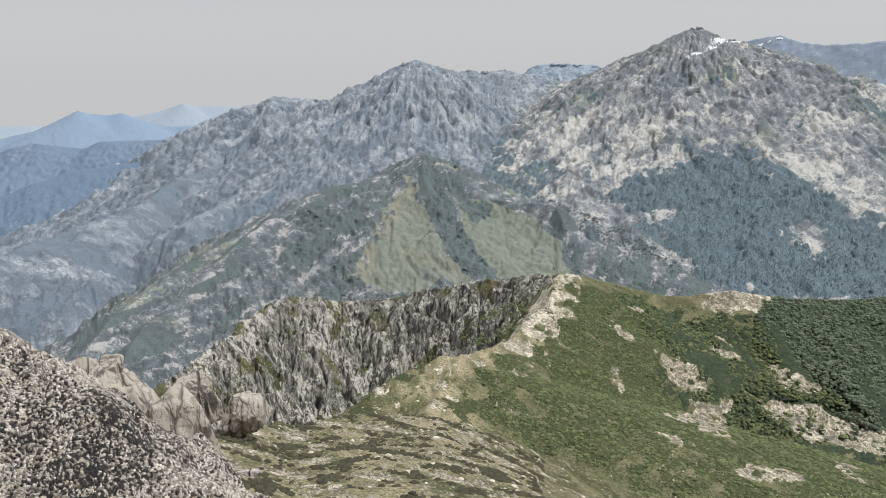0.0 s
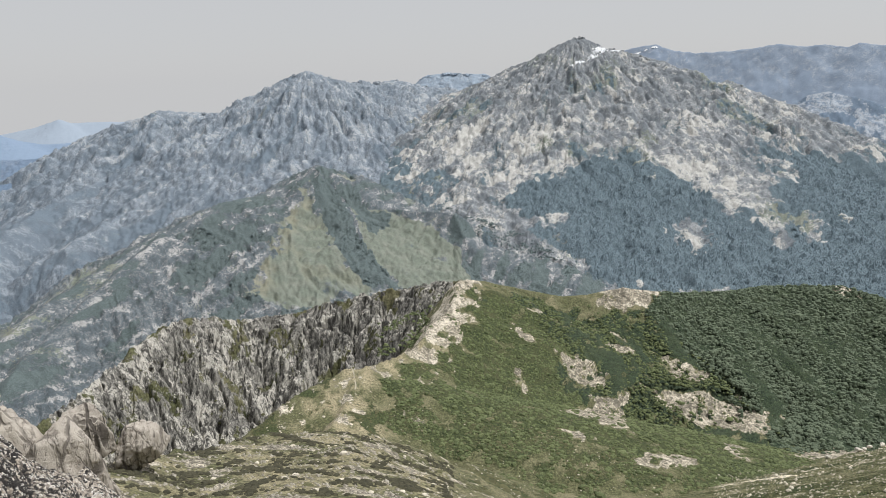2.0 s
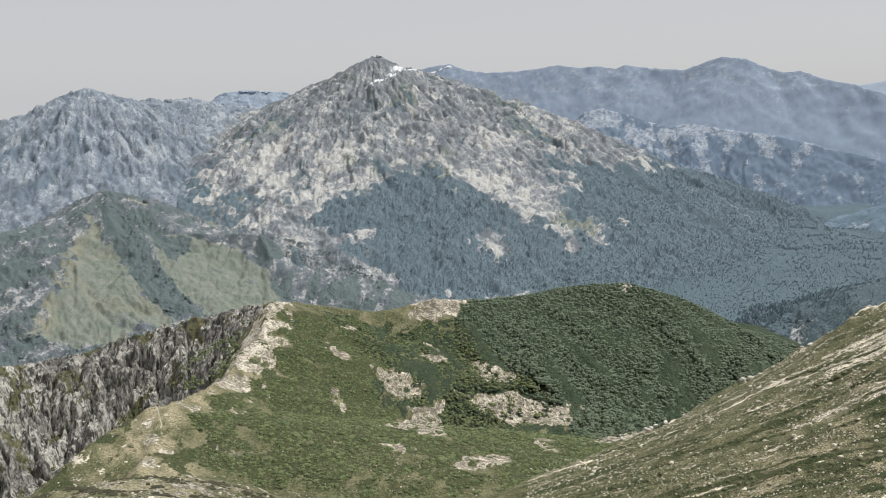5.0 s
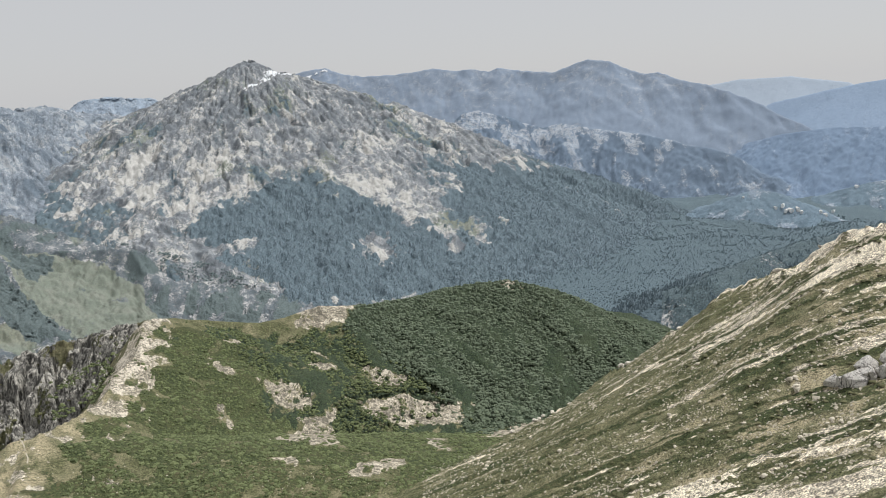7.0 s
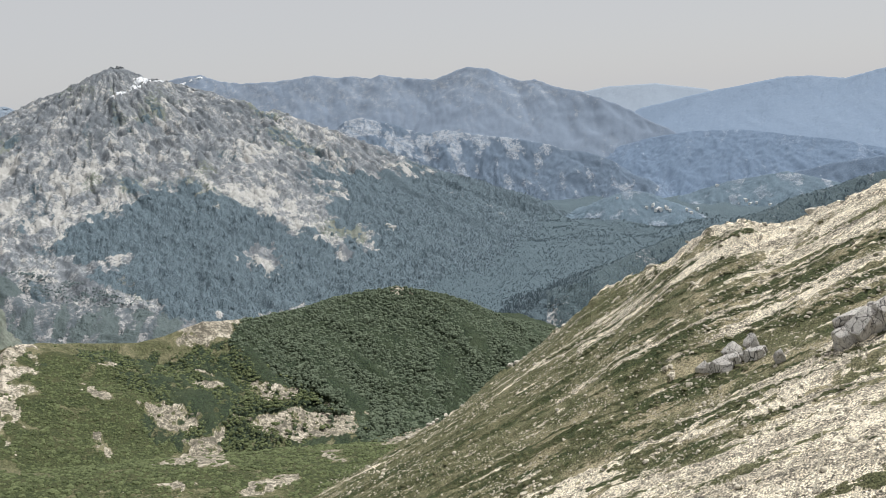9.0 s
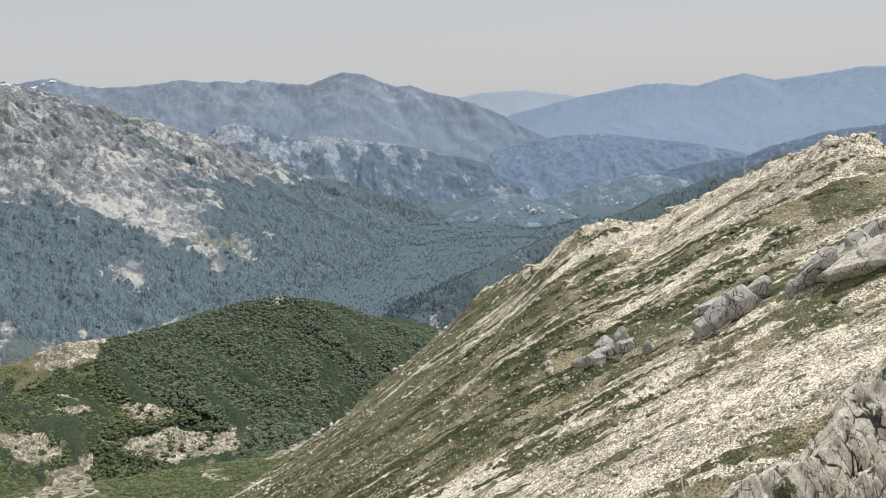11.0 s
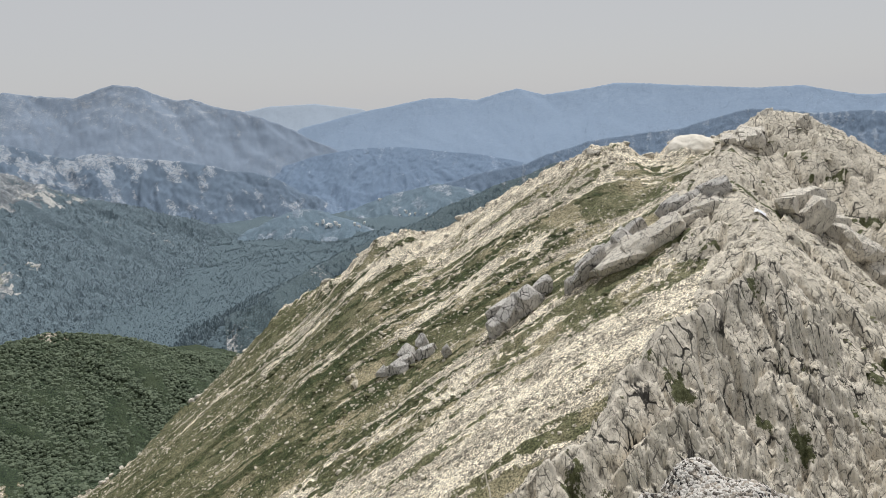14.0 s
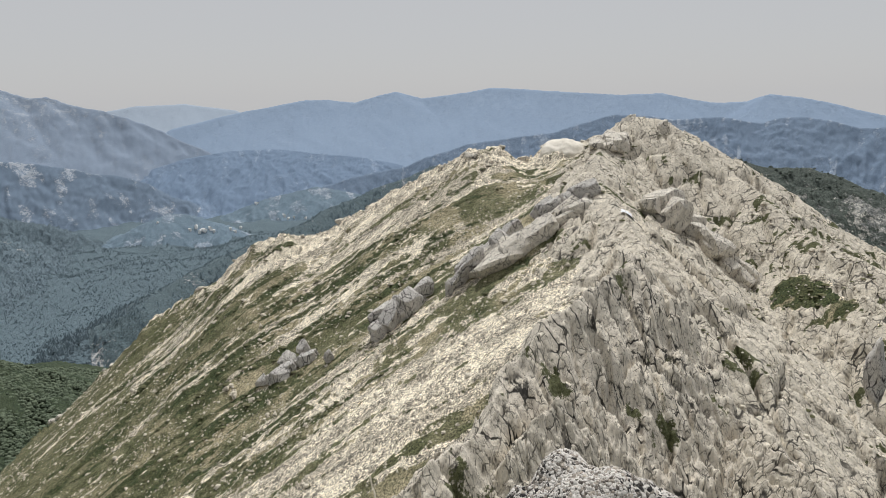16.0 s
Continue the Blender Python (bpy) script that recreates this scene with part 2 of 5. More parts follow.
def own_hill(x, y):
    """The steep top under the camera, with a rim towards the western drop."""
    r = np.hypot(x, y)
    bearing = np.degrees(np.arctan2(x, y))
    steep = np.interp(bearing, [-60, -24, -14, -5, 60, 80, 110], [0.72, 0.72, 0.70, 0.69, 0.69, 0.80, 0.85])
    foot = np.interp(bearing, [-60, -24, -14, -1], [29, 29, 40, 45])
    gentle = np.interp(bearing, [-60, -24, -14, -1, 8, 18, 60, 80, 110], [0.27, 0.27, 0.36, 0.38, 0.52, 0.66, 0.69, 0.80, 0.85])
    rim = np.interp(bearing, [-60, -24, -18, -14, -8, 0, 8, 14, 80, 100], [64, 66, 88, 100, 110, 116, 150, 330, 400, 300])
    return -1.75 - steep * np.clip(r - 1.0, 0, foot) - gentle * np.maximum(r - 1.0 - foot, 0) - 0.9 * np.maximum(r - rim, 0)


def land(x, y):
    """The ground sheet: own top, spur to the col, bowl below it, valleys round about."""
    r = np.hypot(x, y)
    bearing = np.degrees(np.arctan2(x, y))
    bowl = np.maximum(-205 - 0.30 * (r - 390), -400) - 0.04 * np.maximum(r - 1050, 0)
    deep = np.maximum(-120 - 0.75 * r, -540)
    east = step(-6, 8, bearing) * (1 - step(85, 105, bearing))
    h = deep + (bowl - deep) * east
    warp = fractal(x, y, 60, 3, 5)
    spur, s, d = tent(x + 3 * warp, y + 3 * fractal(x, y, 55, 3, 6), CREST_SPUR + [(12, 150, -100)], 0.42, 1.1)
    spur = spur - 0.12 * d * (1 - ridged(s / 60, d / 160, 1, 3, 12))
    side, s2, d2 = tent(x, y, CREST_SPUR_LEFT, 1.1, 0.2)
    h = soft_max(h, spur, 10)
    h = soft_max(h, side, 2)
    h = soft_max(h, own_hill(x, y), 5)
    h = h + step(1300, 2300, r) * (1 - step(3400, 4200, r)) * (70 * ridged(x, y, 420, 4, 27) - 30)
    rough = np.clip(r / 120, 0.03, 1.0)
    return h + rough * (1.3 * fractal(x, y, 35, 5, 20) + 0.5 * fractal(x, y, 6, 3, 24))


def banks(x, y, crest, left, right, reach=4.0):
    """Like tent(), but each place goes by the crest nearest to it, so that a falling crest stays sharp."""
    total, weight = np.zeros(x.shape), np.zeros(x.shape)
    nearest = np.full(x.shape, 1e9)
    for (ax, ay, az), (bx, by, bz) in zip(crest[:-1], crest[1:]):
        dx, dy = bx - ax, by - ay
        size = math.hypot(dx, dy)
        k = np.clip(((x - ax) * dx + (y - ay) * dy) / size ** 2, 0, 1)
        px, py = x - ax - k * dx, y - ay - k * dy
        d = np.hypot(px, py)
        side = (dx * py - dy * px) / (size * np.maximum(d, 1e-6))
        w = size / (d + reach) ** 4
        total += w * (az + k * (bz - az) - d * (right + (left - right) * (side + 1) / 2))
        weight += w
        nearest = np.minimum(nearest, d)
    return total / weight, nearest


def away_from(x, y, line):
    return tent(x, y, [(p[0], p[1], 0.0) for p in line], 1.0, 1.0)[2]


# ---- outlines of woods, meadows and bare rock, placed to fit the camera's view ----
PINE_WOOD = [(438, 1723), (535, 1792), (618, 1830), (690, 1801), (765, 1815), (702, 1662), (794, 1735), (835, 1668), (872, 1571), (901, 1465), (920, 1387), (1012, 1414), (1111, 1648), (1178, 1886), (1273, 1846), (1433, 1853), (1521, 1763), (1638, 1650), (1695, 1578), (1628, 1295), (1336, 965), (748, 596), (888, 832), (892, 1158), (589, 1244), (466, 1290), (478, 1396), (466, 1478), (488, 1578), (400, 1506), (429, 1628)]
PINE_ISLES = [
    [(421, 1747), (456, 1759), (511, 1721), (563, 1709), (519, 1660), (440, 1661), (417, 1625), (402, 1670)],
    [(16, 2082), (102, 2160), (170, 2172), (225, 2048), (157, 2000), (142, 1572), (106, 1502), (58, 1499), (26, 1530)]]
PALE_RIB = [(796, 1928), (871, 1853), (930, 1722), (1024, 1679), (992, 1528), (925, 1394), (917, 1490), (877, 1578), (845, 1716), (794, 1764)]
BARE_IN_WOOD = [
    [(368, 1399), (439, 1466), (472, 1436), (487, 1401), (466, 1362), (480, 1320), (468, 1300), (421, 1333)],
    [(690, 1429), (741, 1499), (793, 1490), (772, 1382), (734, 1342), (716, 1382)],
    [(1089, 1696), (1180, 1772), (1153, 1686), (1105, 1666)],
    [(996, 1451), (1059, 1512), (1082, 1483), (1015, 1374), (986, 1380)],
    [(1117, 1482), (1150, 1488), (1128, 1449), (1099, 1447)]]
PALE_SLABS = [
    [(322, 2113), (443, 2198), (425, 2061), (373, 1903), (312, 1894), (266, 1998)],
    [(496, 2062), (599, 1978), (568, 1891), (502, 1891), (445, 1895), (450, 1990)],
    [(420, 1844), (479, 1916), (610, 1910), (612, 1772), (484, 1704), (421, 1722)]]
FACE_MEADOW = [(-69, 1542), (-53, 1444), (-26, 1357), (2, 1259), (31, 1198), (-50, 1124), (-97, 1148), (-142, 1135), (-136, 1217), (-109, 1341), (-80, 1477)]
FACE_DRY = [(-78, 1537), (-73, 1485), (-101, 1382), (-127, 1232), (-134, 1148), (-174, 1097), (-165, 1175), (-138, 1309), (-104, 1450)]
GULLY_WOOD = [(-30, 1551), (-1, 1492), (15, 1389), (40, 1306), (68, 1249), (85, 1199), (31, 1203), (2, 1259), (-24, 1358), (-52, 1455), (-63, 1546)]
GULLY_SIDE = [(-55, 1587), (12, 1546), (46, 1484), (92, 1462), (78, 1419), (32, 1395), (11, 1487), (-24, 1544)]
DOME_MEADOW = [(11, 1487), (70, 1483), (125, 1446), (212, 1372), (220, 1315), (228, 1234), (85, 1202), (59, 1264), (42, 1313), (20, 1380)]
DOME_CLUMP = [(38, 1414), (79, 1439), (87, 1425), (58, 1360), (42, 1372)]
DARK_SIDES = [
    [(-253, 1355), (-212, 1408), (-174, 1466), (-158, 1412), (-210, 1386), (-235, 1335)],
    [(-173, 1455), (-134, 1549), (-118, 1485), (-158, 1300), (-198, 1213), (-241, 1180), (-237, 1276), (-201, 1316)]]
BARE_GROUND = [
    [(126, 412), (141, 417), (154, 398), (150, 388), (128, 379), (127, 397)],
    [(103, 326), (135, 370), (163, 383), (152, 366), (128, 301), (117, 306)],
    [(178, 395), (206, 401), (241, 401), (252, 384), (251, 363), (219, 364), (194, 368)],
    [(116, 268), (130, 275), (149, 285), (150, 274), (133, 262), (122, 263)],
    [(212, 309), (256, 345), (283, 348), (268, 324), (234, 301), (236, 318)],
    [(96, 430), (109, 435), (114, 415), (108, 411)],
    [(88, 370), (95, 384), (96, 362), (91, 355)],
    [(91, 290), (99, 294), (106, 285), (99, 280)],
    [(207, 436), (226, 431), (241, 424), (222, 414), (207, 419)],
    [(171, 442), (183, 440), (186, 428), (173, 428)],
    [(183, 497), (200, 508), (216, 508), (223, 495), (199, 489)], [(176, 290), (181, 290), (205, 325), (190, 322)]]
HEDGE = [(117, 466), (150, 465), (181, 466), (203, 446), (231, 432), (248, 413), (261, 384)]
HEATH_RIGHT = [(224, -50), (221, -57), (207, -65), (196, -71), (190, -69), (198, -63), (206, -56), (213, -47)]


def area(x, y, corners, soft=4.0, ragged=0.0, size=10.0, seed=200):
    """1 inside an outline, 0 outside, with an uneven edge; soft and ragged in metres."""
    far, odd = np.full(x.shape, 1e9), np.zeros(x.shape, bool)
    for (ax, ay), (bx, by) in zip(corners, corners[1:] + corners[:1]):
        dx, dy = bx - ax, by - ay
        k = np.clip(((x - ax) * dx + (y - ay) * dy) / (dx * dx + dy * dy), 0, 1)
        far = np.minimum(far, np.hypot(x - ax - k * dx, y - ay - k * dy))
        if dy:
            odd ^= ((ay > y) != (by > y)) & (x < ax + (y - ay) * dx / dy)
    edge = np.where(odd, far, -far)
    if ragged:
        edge = edge + ragged * fractal(x, y, size, 4, seed)
    return step(-soft, soft, edge)


def areas(x, y, outlines, *how):
    total = np.zeros(x.shape)
    for corners in outlines:
        total = np.maximum(total, area(x, y, corners, *how))
    return total


# ---- materials ----


def socket(tree, kind, **values):
    n = tree.nodes.new(kind)
    for k, v in values.items():
        n.inputs[k.replace("_", " ")].default_value = v
    return n


def blend(tree, fac, a, b, how="MIX"):
    n = tree.nodes.new("ShaderNodeMix")
    n.data_type, n.blend_type = "RGBA", how
    for name, v in (("Factor", fac), ("A", a), ("B", b)):
        if isinstance(v, bpy.types.NodeSocket):
            tree.links.new(v, n.inputs[name])
        else:
            n.inputs[name].default_value = v if name == "Factor" else (*v, 1)
    return n.outputs["Result"]


def maths(tree, how, a, b=0.0, clamp=False):
    n = tree.nodes.new("ShaderNodeMath")
    n.operation, n.use_clamp = how, clamp
    for k, v in enumerate((a, b)):
        if isinstance(v, bpy.types.NodeSocket):
            tree.links.new(v, n.inputs[k])
        else:
            n.inputs[k].default_value = v
    return n.outputs[0]


def ranged(tree, v, lo, hi, to_lo=0.0, to_hi=1.0):
    n = tree.nodes.new("ShaderNodeMapRange")
    n.interpolation_type = "SMOOTHSTEP"
    for k, w in (("From Min", lo), ("From Max", hi), ("To Min", to_lo), ("To Max", to_hi)):
        n.inputs[k].default_value = w
    tree.links.new(v, n.inputs["Value"])
    return n.outputs["Result"]


def noisy(tree, where, size, detail=4.0, rough=0.55, warp=0.0):
    n = tree.nodes.new("ShaderNodeTexNoise")
    n.inputs["Scale"].default_value, n.inputs["Detail"].default_value = 1.0 / size, detail
    n.inputs["Roughness"].default_value, n.inputs["Distortion"].default_value = rough, warp
    tree.links.new(where, n.inputs["Vector"])
    return n.outputs["Fac"]


def stretched(tree, where, sx, sy, sz, rx=0.0, rz=0.0):
    n = tree.nodes.new("ShaderNodeMapping")
    n.inputs["Scale"].default_value = (sx, sy, sz)
    n.inputs["Rotation"].default_value = (radians(rx), 0, radians(rz))
    tree.links.new(where, n.inputs["Vector"])
    return n.outputs["Vector"]


def begin(name):
    m = bpy.data.materials.new(name)
    m.use_nodes = True
    t = m.node_tree
    bsdf = t.nodes["Principled BSDF"]
    bsdf.inputs["Roughness"].default_value = 0.9
    bsdf.inputs["Specular IOR Level"].default_value = 0.2
    where = t.nodes.new("ShaderNodeNewGeometry").outputs["Position"]
    return m, t, bsdf, where


def attribute(tree, name):
    n = tree.nodes.new("ShaderNodeAttribute")
    n.attribute_name = name
    return n.outputs["Fac"]


def land_material(name, rock, green, wood, grain, strata=0.0, relief=1.0, crack=0.5, speck=0.32, pepper=0.5, facet=0.16, drift=False, tall=0.45):
    """Rock, low growth and woods, laid out by the attributes green and wood of the mesh. rock: dark, middle, light; green and wood: dark, light.
    grain: the size of the rock's blocks in metres."""
    m, t, bsdf, where = begin(name)
    slanted = stretched(t, where, 1.0, 1.0, tall if strata else 1.0, strata, 25)
    if drift:
        axes = t.nodes.new("ShaderNodeSeparateXYZ")
        t.links.new(where, axes.inputs[0])
        px, py = axes.outputs["X"], axes.outputs["Y"]
        bow = maths(t, "MULTIPLY", maths(t, "MULTIPLY", py, maths(t, "MAXIMUM", py, 0.0)), 0.0024)
        lines = t.nodes.new("ShaderNodeCombineXYZ")
        t.links.new(maths(t, "ADD", maths(t, "ADD", maths(t, "MULTIPLY", px, 0.87), maths(t, "MULTIPLY", py, 0.113)), bow), lines.inputs["X"])
        t.links.new(maths(t, "MULTIPLY", py, 0.6), lines.inputs["Y"])
        slanted = lines.outputs[0]
    coarse = noisy(t, slanted, grain * 6, 5.0, 0.6, 0.3)
    fine = noisy(t, where if drift else slanted, grain, 7.0, 0.72, 0.5)
    shake = t.nodes.new("ShaderNodeTexNoise")
    shake.inputs["Scale"].default_value, shake.inputs["Detail"].default_value = 0.5 / grain, 4.0
    t.links.new(slanted, shake.inputs["Vector"])
    bent = t.nodes.new("ShaderNodeVectorMath")
    bent.operation = "MULTIPLY_ADD"
    bent.inputs[1].default_value = (grain * 1.6,) * 3
    t.links.new(shake.outputs["Color"], bent.inputs[0])
    t.links.new(slanted, bent.inputs[2])
    blocks = t.nodes.new("ShaderNodeTexVoronoi")
    blocks.feature = "DISTANCE_TO_EDGE"
    blocks.inputs["Scale"].default_value = 1.0 / (grain * 1.4)
    t.links.new(bent.outputs[0], blocks.inputs["Vector"])
    seam = ranged(t, blocks.outputs["Distance"], 0.0, 0.045)
    tones = []
    for scale in (1.4, 0.5):
        v = t.nodes.new("ShaderNodeTexVoronoi")
        v.inputs["Scale"].default_value = 1.0 / (grain * scale)
        t.links.new(bent.outputs[0], v.inputs["Vector"])
        grey = t.nodes.new("ShaderNodeSeparateColor")
        t.links.new(v.outputs["Color"], grey.inputs[0])
        tones.append(maths(t, "MULTIPLY", maths(t, "SUBTRACT", grey.outputs[0], 0.5), facet))
    fine = maths(t, "ADD", fine, maths(t, "ADD", tones[0], tones[1]))
    stone = blend(t, ranged(t, fine, 0.40, 0.54), rock[0], rock[1])
    pale = maths(t, "ADD", coarse, maths(t, "MULTIPLY", attribute(t, "pale"), 0.4))
    pale = maths(t, "ADD", pale, maths(t, "MULTIPLY", maths(t, "SUBTRACT", fine, 0.5), 0.9))
    stone = blend(t, ranged(t, pale, 0.52, 0.59), stone, rock[2])
    stone = blend(t, ranged(t, pale, 0.40, 0.30), stone, rock[0])
    stone = blend(t, maths(t, "MULTIPLY", maths(t, "SUBTRACT", 1.0, seam), crack), stone, rock[0])
    tufts = noisy(t, where, grain * 0.8, 5.0, 0.6)
    sward = noisy(t, where, grain * 9, 4.0, 0.6)
    grass = blend(t, ranged(t, tufts, 0.35, 0.65), green[0], green[1])
    grass = blend(t, ranged(t, sward, 0.4, 0.7, 0.0, 0.6), grass, green[2])
    grass = blend(t, maths(t, "MULTIPLY", attribute(t, "dry"), ranged(t, tufts, 0.25, 0.6)), grass, (0.36, 0.31, 0.20))
    edge = maths(t, "ADD", attribute(t, "green"), maths(t, "MULTIPLY", maths(t, "SUBTRACT", noisy(t, where, grain * 1.5, 7.0, 0.72), 0.5), 1.1))
    col = blend(t, ranged(t, edge, 0.46, 0.54), stone, grass)
    crowns = noisy(t, where, grain * 0.7, 3.0, 0.5)
    trees = blend(t, ranged(t, crowns, 0.35, 0.65), wood[0], wood[1])
    trees = blend(t, ranged(t, sward, 0.35, 0.7, 0.0, 0.7), trees, wood[2])
    edge2 = maths(t, "ADD", attribute(t, "wood"), maths(t, "MULTIPLY", maths(t, "SUBTRACT", noisy(t, where, grain * 2.0, 7.0, 0.74), 0.5), 1.0))
    wooded = ranged(t, edge2, 0.46, 0.54)
    col = blend(t, wooded, col, trees)
    speck = ranged(t, noisy(t, where, grain * speck, 3.0, 0.6), 0.3, 0.7, 1 - pepper, 1 + pepper)
    grit = t.nodes.new("ShaderNodeVectorMath")
    grit.operation = "SCALE"
    t.links.new(col, grit.inputs[0])
    t.links.new(speck, grit.inputs["Scale"])
    t.links.new(grit.outputs[0], bsdf.inputs["Base Color"])
    height = maths(t, "ADD", maths(t, "MULTIPLY", fine, 0.7), maths(t, "MULTIPLY", seam, 0.25 * crack))
    height = maths(t, "ADD", height, maths(t, "MULTIPLY", maths(t, "MULTIPLY", wooded, crowns), 0.8))
    bump = socket(t, "ShaderNodeBump", Strength=0.8, Distance=grain * 0.5 * relief)
    t.links.new(height, bump.inputs["Height"])
    t.links.new(bump.outputs["Normal"], bsdf.inputs["Normal"])
    return m


def face_material(name, dark, low, high, size, upright=0.35, green=True):
    """Bare jointed rock: blocks of slightly different tone split by thin dark cracks of two sizes; size: the larger blocks in metres."""
    m, t, bsdf, where = begin(name)
    tall = stretched(t, where, 1.0, 1.0, upright, 12, 20)
    shake = t.nodes.new("ShaderNodeTexNoise")
    shake.inputs["Scale"].default_value, shake.inputs["Detail"].default_value, shake.inputs["Roughness"].default_value = 0.6 / size, 6.0, 0.62
    t.links.new(tall, shake.inputs["Vector"])
    bent = t.nodes.new("ShaderNodeVectorMath")
    bent.operation = "MULTIPLY_ADD"
    bent.inputs[1].default_value = (size * 0.7,) * 3
    t.links.new(shake.outputs["Color"], bent.inputs[0])
    t.links.new(tall, bent.inputs[2])
    tones, gaps = [], []
    for scale, thin in ((1.1, 0.05), (0.42, 0.07), (0.17, 0.09)):
        v = t.nodes.new("ShaderNodeTexVoronoi")
        v.inputs["Scale"].default_value = 1.0 / (size * scale)
        t.links.new(bent.outputs[0], v.inputs["Vector"])
        grey = t.nodes.new("ShaderNodeSeparateColor")
        t.links.new(v.outputs["Color"], grey.inputs[0])
        tones.append(grey.outputs[0])
        e = t.nodes.new("ShaderNodeTexVoronoi")
        e.feature = "DISTANCE_TO_EDGE"
        e.inputs["Scale"].default_value = 1.0 / (size * scale)
        t.links.new(bent.outputs[0], e.inputs["Vector"])
        open_here = ranged(t, noisy(t, where, size * scale * 1.7, 3.0, 0.6), 0.42, 0.6)
        gaps.append(maths(t, "MULTIPLY", maths(t, "SUBTRACT", 1.0, ranged(t, e.outputs["Distance"], thin * 0.25, thin)), open_here))
    grain = noisy(t, where, size * 0.18, 7.0, 0.72, 0.3)
    broad = noisy(t, where, size * 2.5, 4.0, 0.6)
    tone = maths(t, "ADD", maths(t, "MULTIPLY", tones[0], 0.24), maths(t, "MULTIPLY", tones[1], 0.22))
    tone = maths(t, "ADD", tone, maths(t, "MULTIPLY", tones[2], 0.14))
    tone = maths(t, "ADD", tone, maths(t, "MULTIPLY", ranged(t, grain, 0.34, 0.66), 0.4))
    col = blend(t, tone, low, high)
    col = blend(t, ranged(t, broad, 0.55, 0.7, 0.0, 0.5), col, low)
    closed = maths(t, "SUBTRACT", 1.0, maths(t, "MULTIPLY", gaps[2], 0.5))
    gap = maths(t, "MULTIPLY", maths(t, "SUBTRACT", 1.0, gaps[0]), maths(t, "MULTIPLY", maths(t, "SUBTRACT", 1.0, maths(t, "MULTIPLY", gaps[1], 0.8)), closed))
    col = blend(t, gap, dark, col)
    if green:
        edge = maths(t, "ADD", attribute(t, "green"), maths(t, "MULTIPLY", maths(t, "SUBTRACT", noisy(t, where, size * 0.5, 7.0, 0.72), 0.5), 1.0))
        col = blend(t, ranged(t, edge, 0.46, 0.54), col, blend(t, ranged(t, grain, 0.35, 0.65), TURF[0], TURF[1]))
    t.links.new(col, bsdf.inputs["Base Color"])
    height = maths(t, "ADD", maths(t, "MULTIPLY", gap, 0.5), maths(t, "ADD", maths(t, "MULTIPLY", tones[0], 0.5), maths(t, "MULTIPLY", grain, 0.5)))
    bump = socket(t, "ShaderNodeBump", Strength=0.7, Distance=size * 0.18)
    t.links.new(height, bump.inputs["Height"])
    t.links.new(bump.outputs["Normal"], bsdf.inputs["Normal"])
    return m


def plain_material(name, dark, light, size, relief=0.3, rough=0.9):
    m, t, bsdf, where = begin(name)
    n = noisy(t, where, size, 6.0, 0.6, 0.2)
    t.links.new(blend(t, ranged(t, n, 0.3, 0.7), dark, light), bsdf.inputs["Base Color"])
    bump = socket(t, "ShaderNodeBump", Strength=0.6, Distance=size * relief)
    t.links.new(n, bump.inputs["Height"])
    t.links.new(bump.outputs["Normal"], bsdf.inputs["Normal"])
    bsdf.inputs["Roughness"].default_value = rough
    return m


GRANITE = [(0.20, 0.18, 0.145), (0.56, 0.495, 0.385), (0.76, 0.68, 0.535)]
EARTHY = [(0.15, 0.135, 0.105), (0.42, 0.375, 0.29), (0.60, 0.54, 0.44)]
CLIFF = [(0.08, 0.077, 0.070), (0.285, 0.272, 0.243), (0.50, 0.475, 0.42)]
TURF = [(0.052, 0.058, 0.026), (0.145, 0.147, 0.074), (0.235, 0.212, 0.128)]
SCRUB = [(0.030, 0.042, 0.018), (0.075, 0.09, 0.036), (0.085, 0.085, 0.04)]
BEECH = [(0.020, 0.032, 0.020), (0.05, 0.07, 0.036), (0.055, 0.07, 0.038)]
# Far colours with aerial haze put in: rock, turf and woods paled and blued.
HAZED_ROCK = [(0.17, 0.188, 0.205), (0.315, 0.328, 0.335), (0.52, 0.51, 0.48)]
HAZED_TURF = [(0.165, 0.192, 0.160), (0.240, 0.265, 0.215), (0.28, 0.288, 0.245)]
HAZED_WOOD = [(0.105, 0.148, 0.172), (0.168, 0.217, 0.245), (0.141, 0.187, 0.214)]
ground_mat = land_material("mountain_turf_and_granite", EARTHY, TURF, SCRUB, 1.3)
ridge_mat = land_material("pale_granite_ridge", GRANITE, TURF, SCRUB, 0.8, crack=0.12, relief=1.3, facet=0.10, drift=True, speck=0.5, pepper=0.65)
buttress_mat = face_material("fissured_granite", (0.05, 0.046, 0.04), (0.47, 0.425, 0.36), (0.82, 0.745, 0.615), 3.0, 0.2)
cliff_mat = land_material("weathered_cliff_rock", CLIFF, TURF, SCRUB, 2.2, strata=12.0, crack=0.6, relief=2.0, tall=0.22, speck=0.45, pepper=0.3, facet=0.10)
hill_mat = land_material("beech_wood_floor", EARTHY, TURF, BEECH, 1.7)
# The massif's haze sits in these base colours, not in the air.
massif_mat = land_material("haze_tinted_massif", HAZED_ROCK, HAZED_TURF, HAZED_WOOD, 4.0, strata=25.0, speck=0.5, pepper=0.24, relief=2.0, tall=0.8, facet=0.10, crack=0.3)
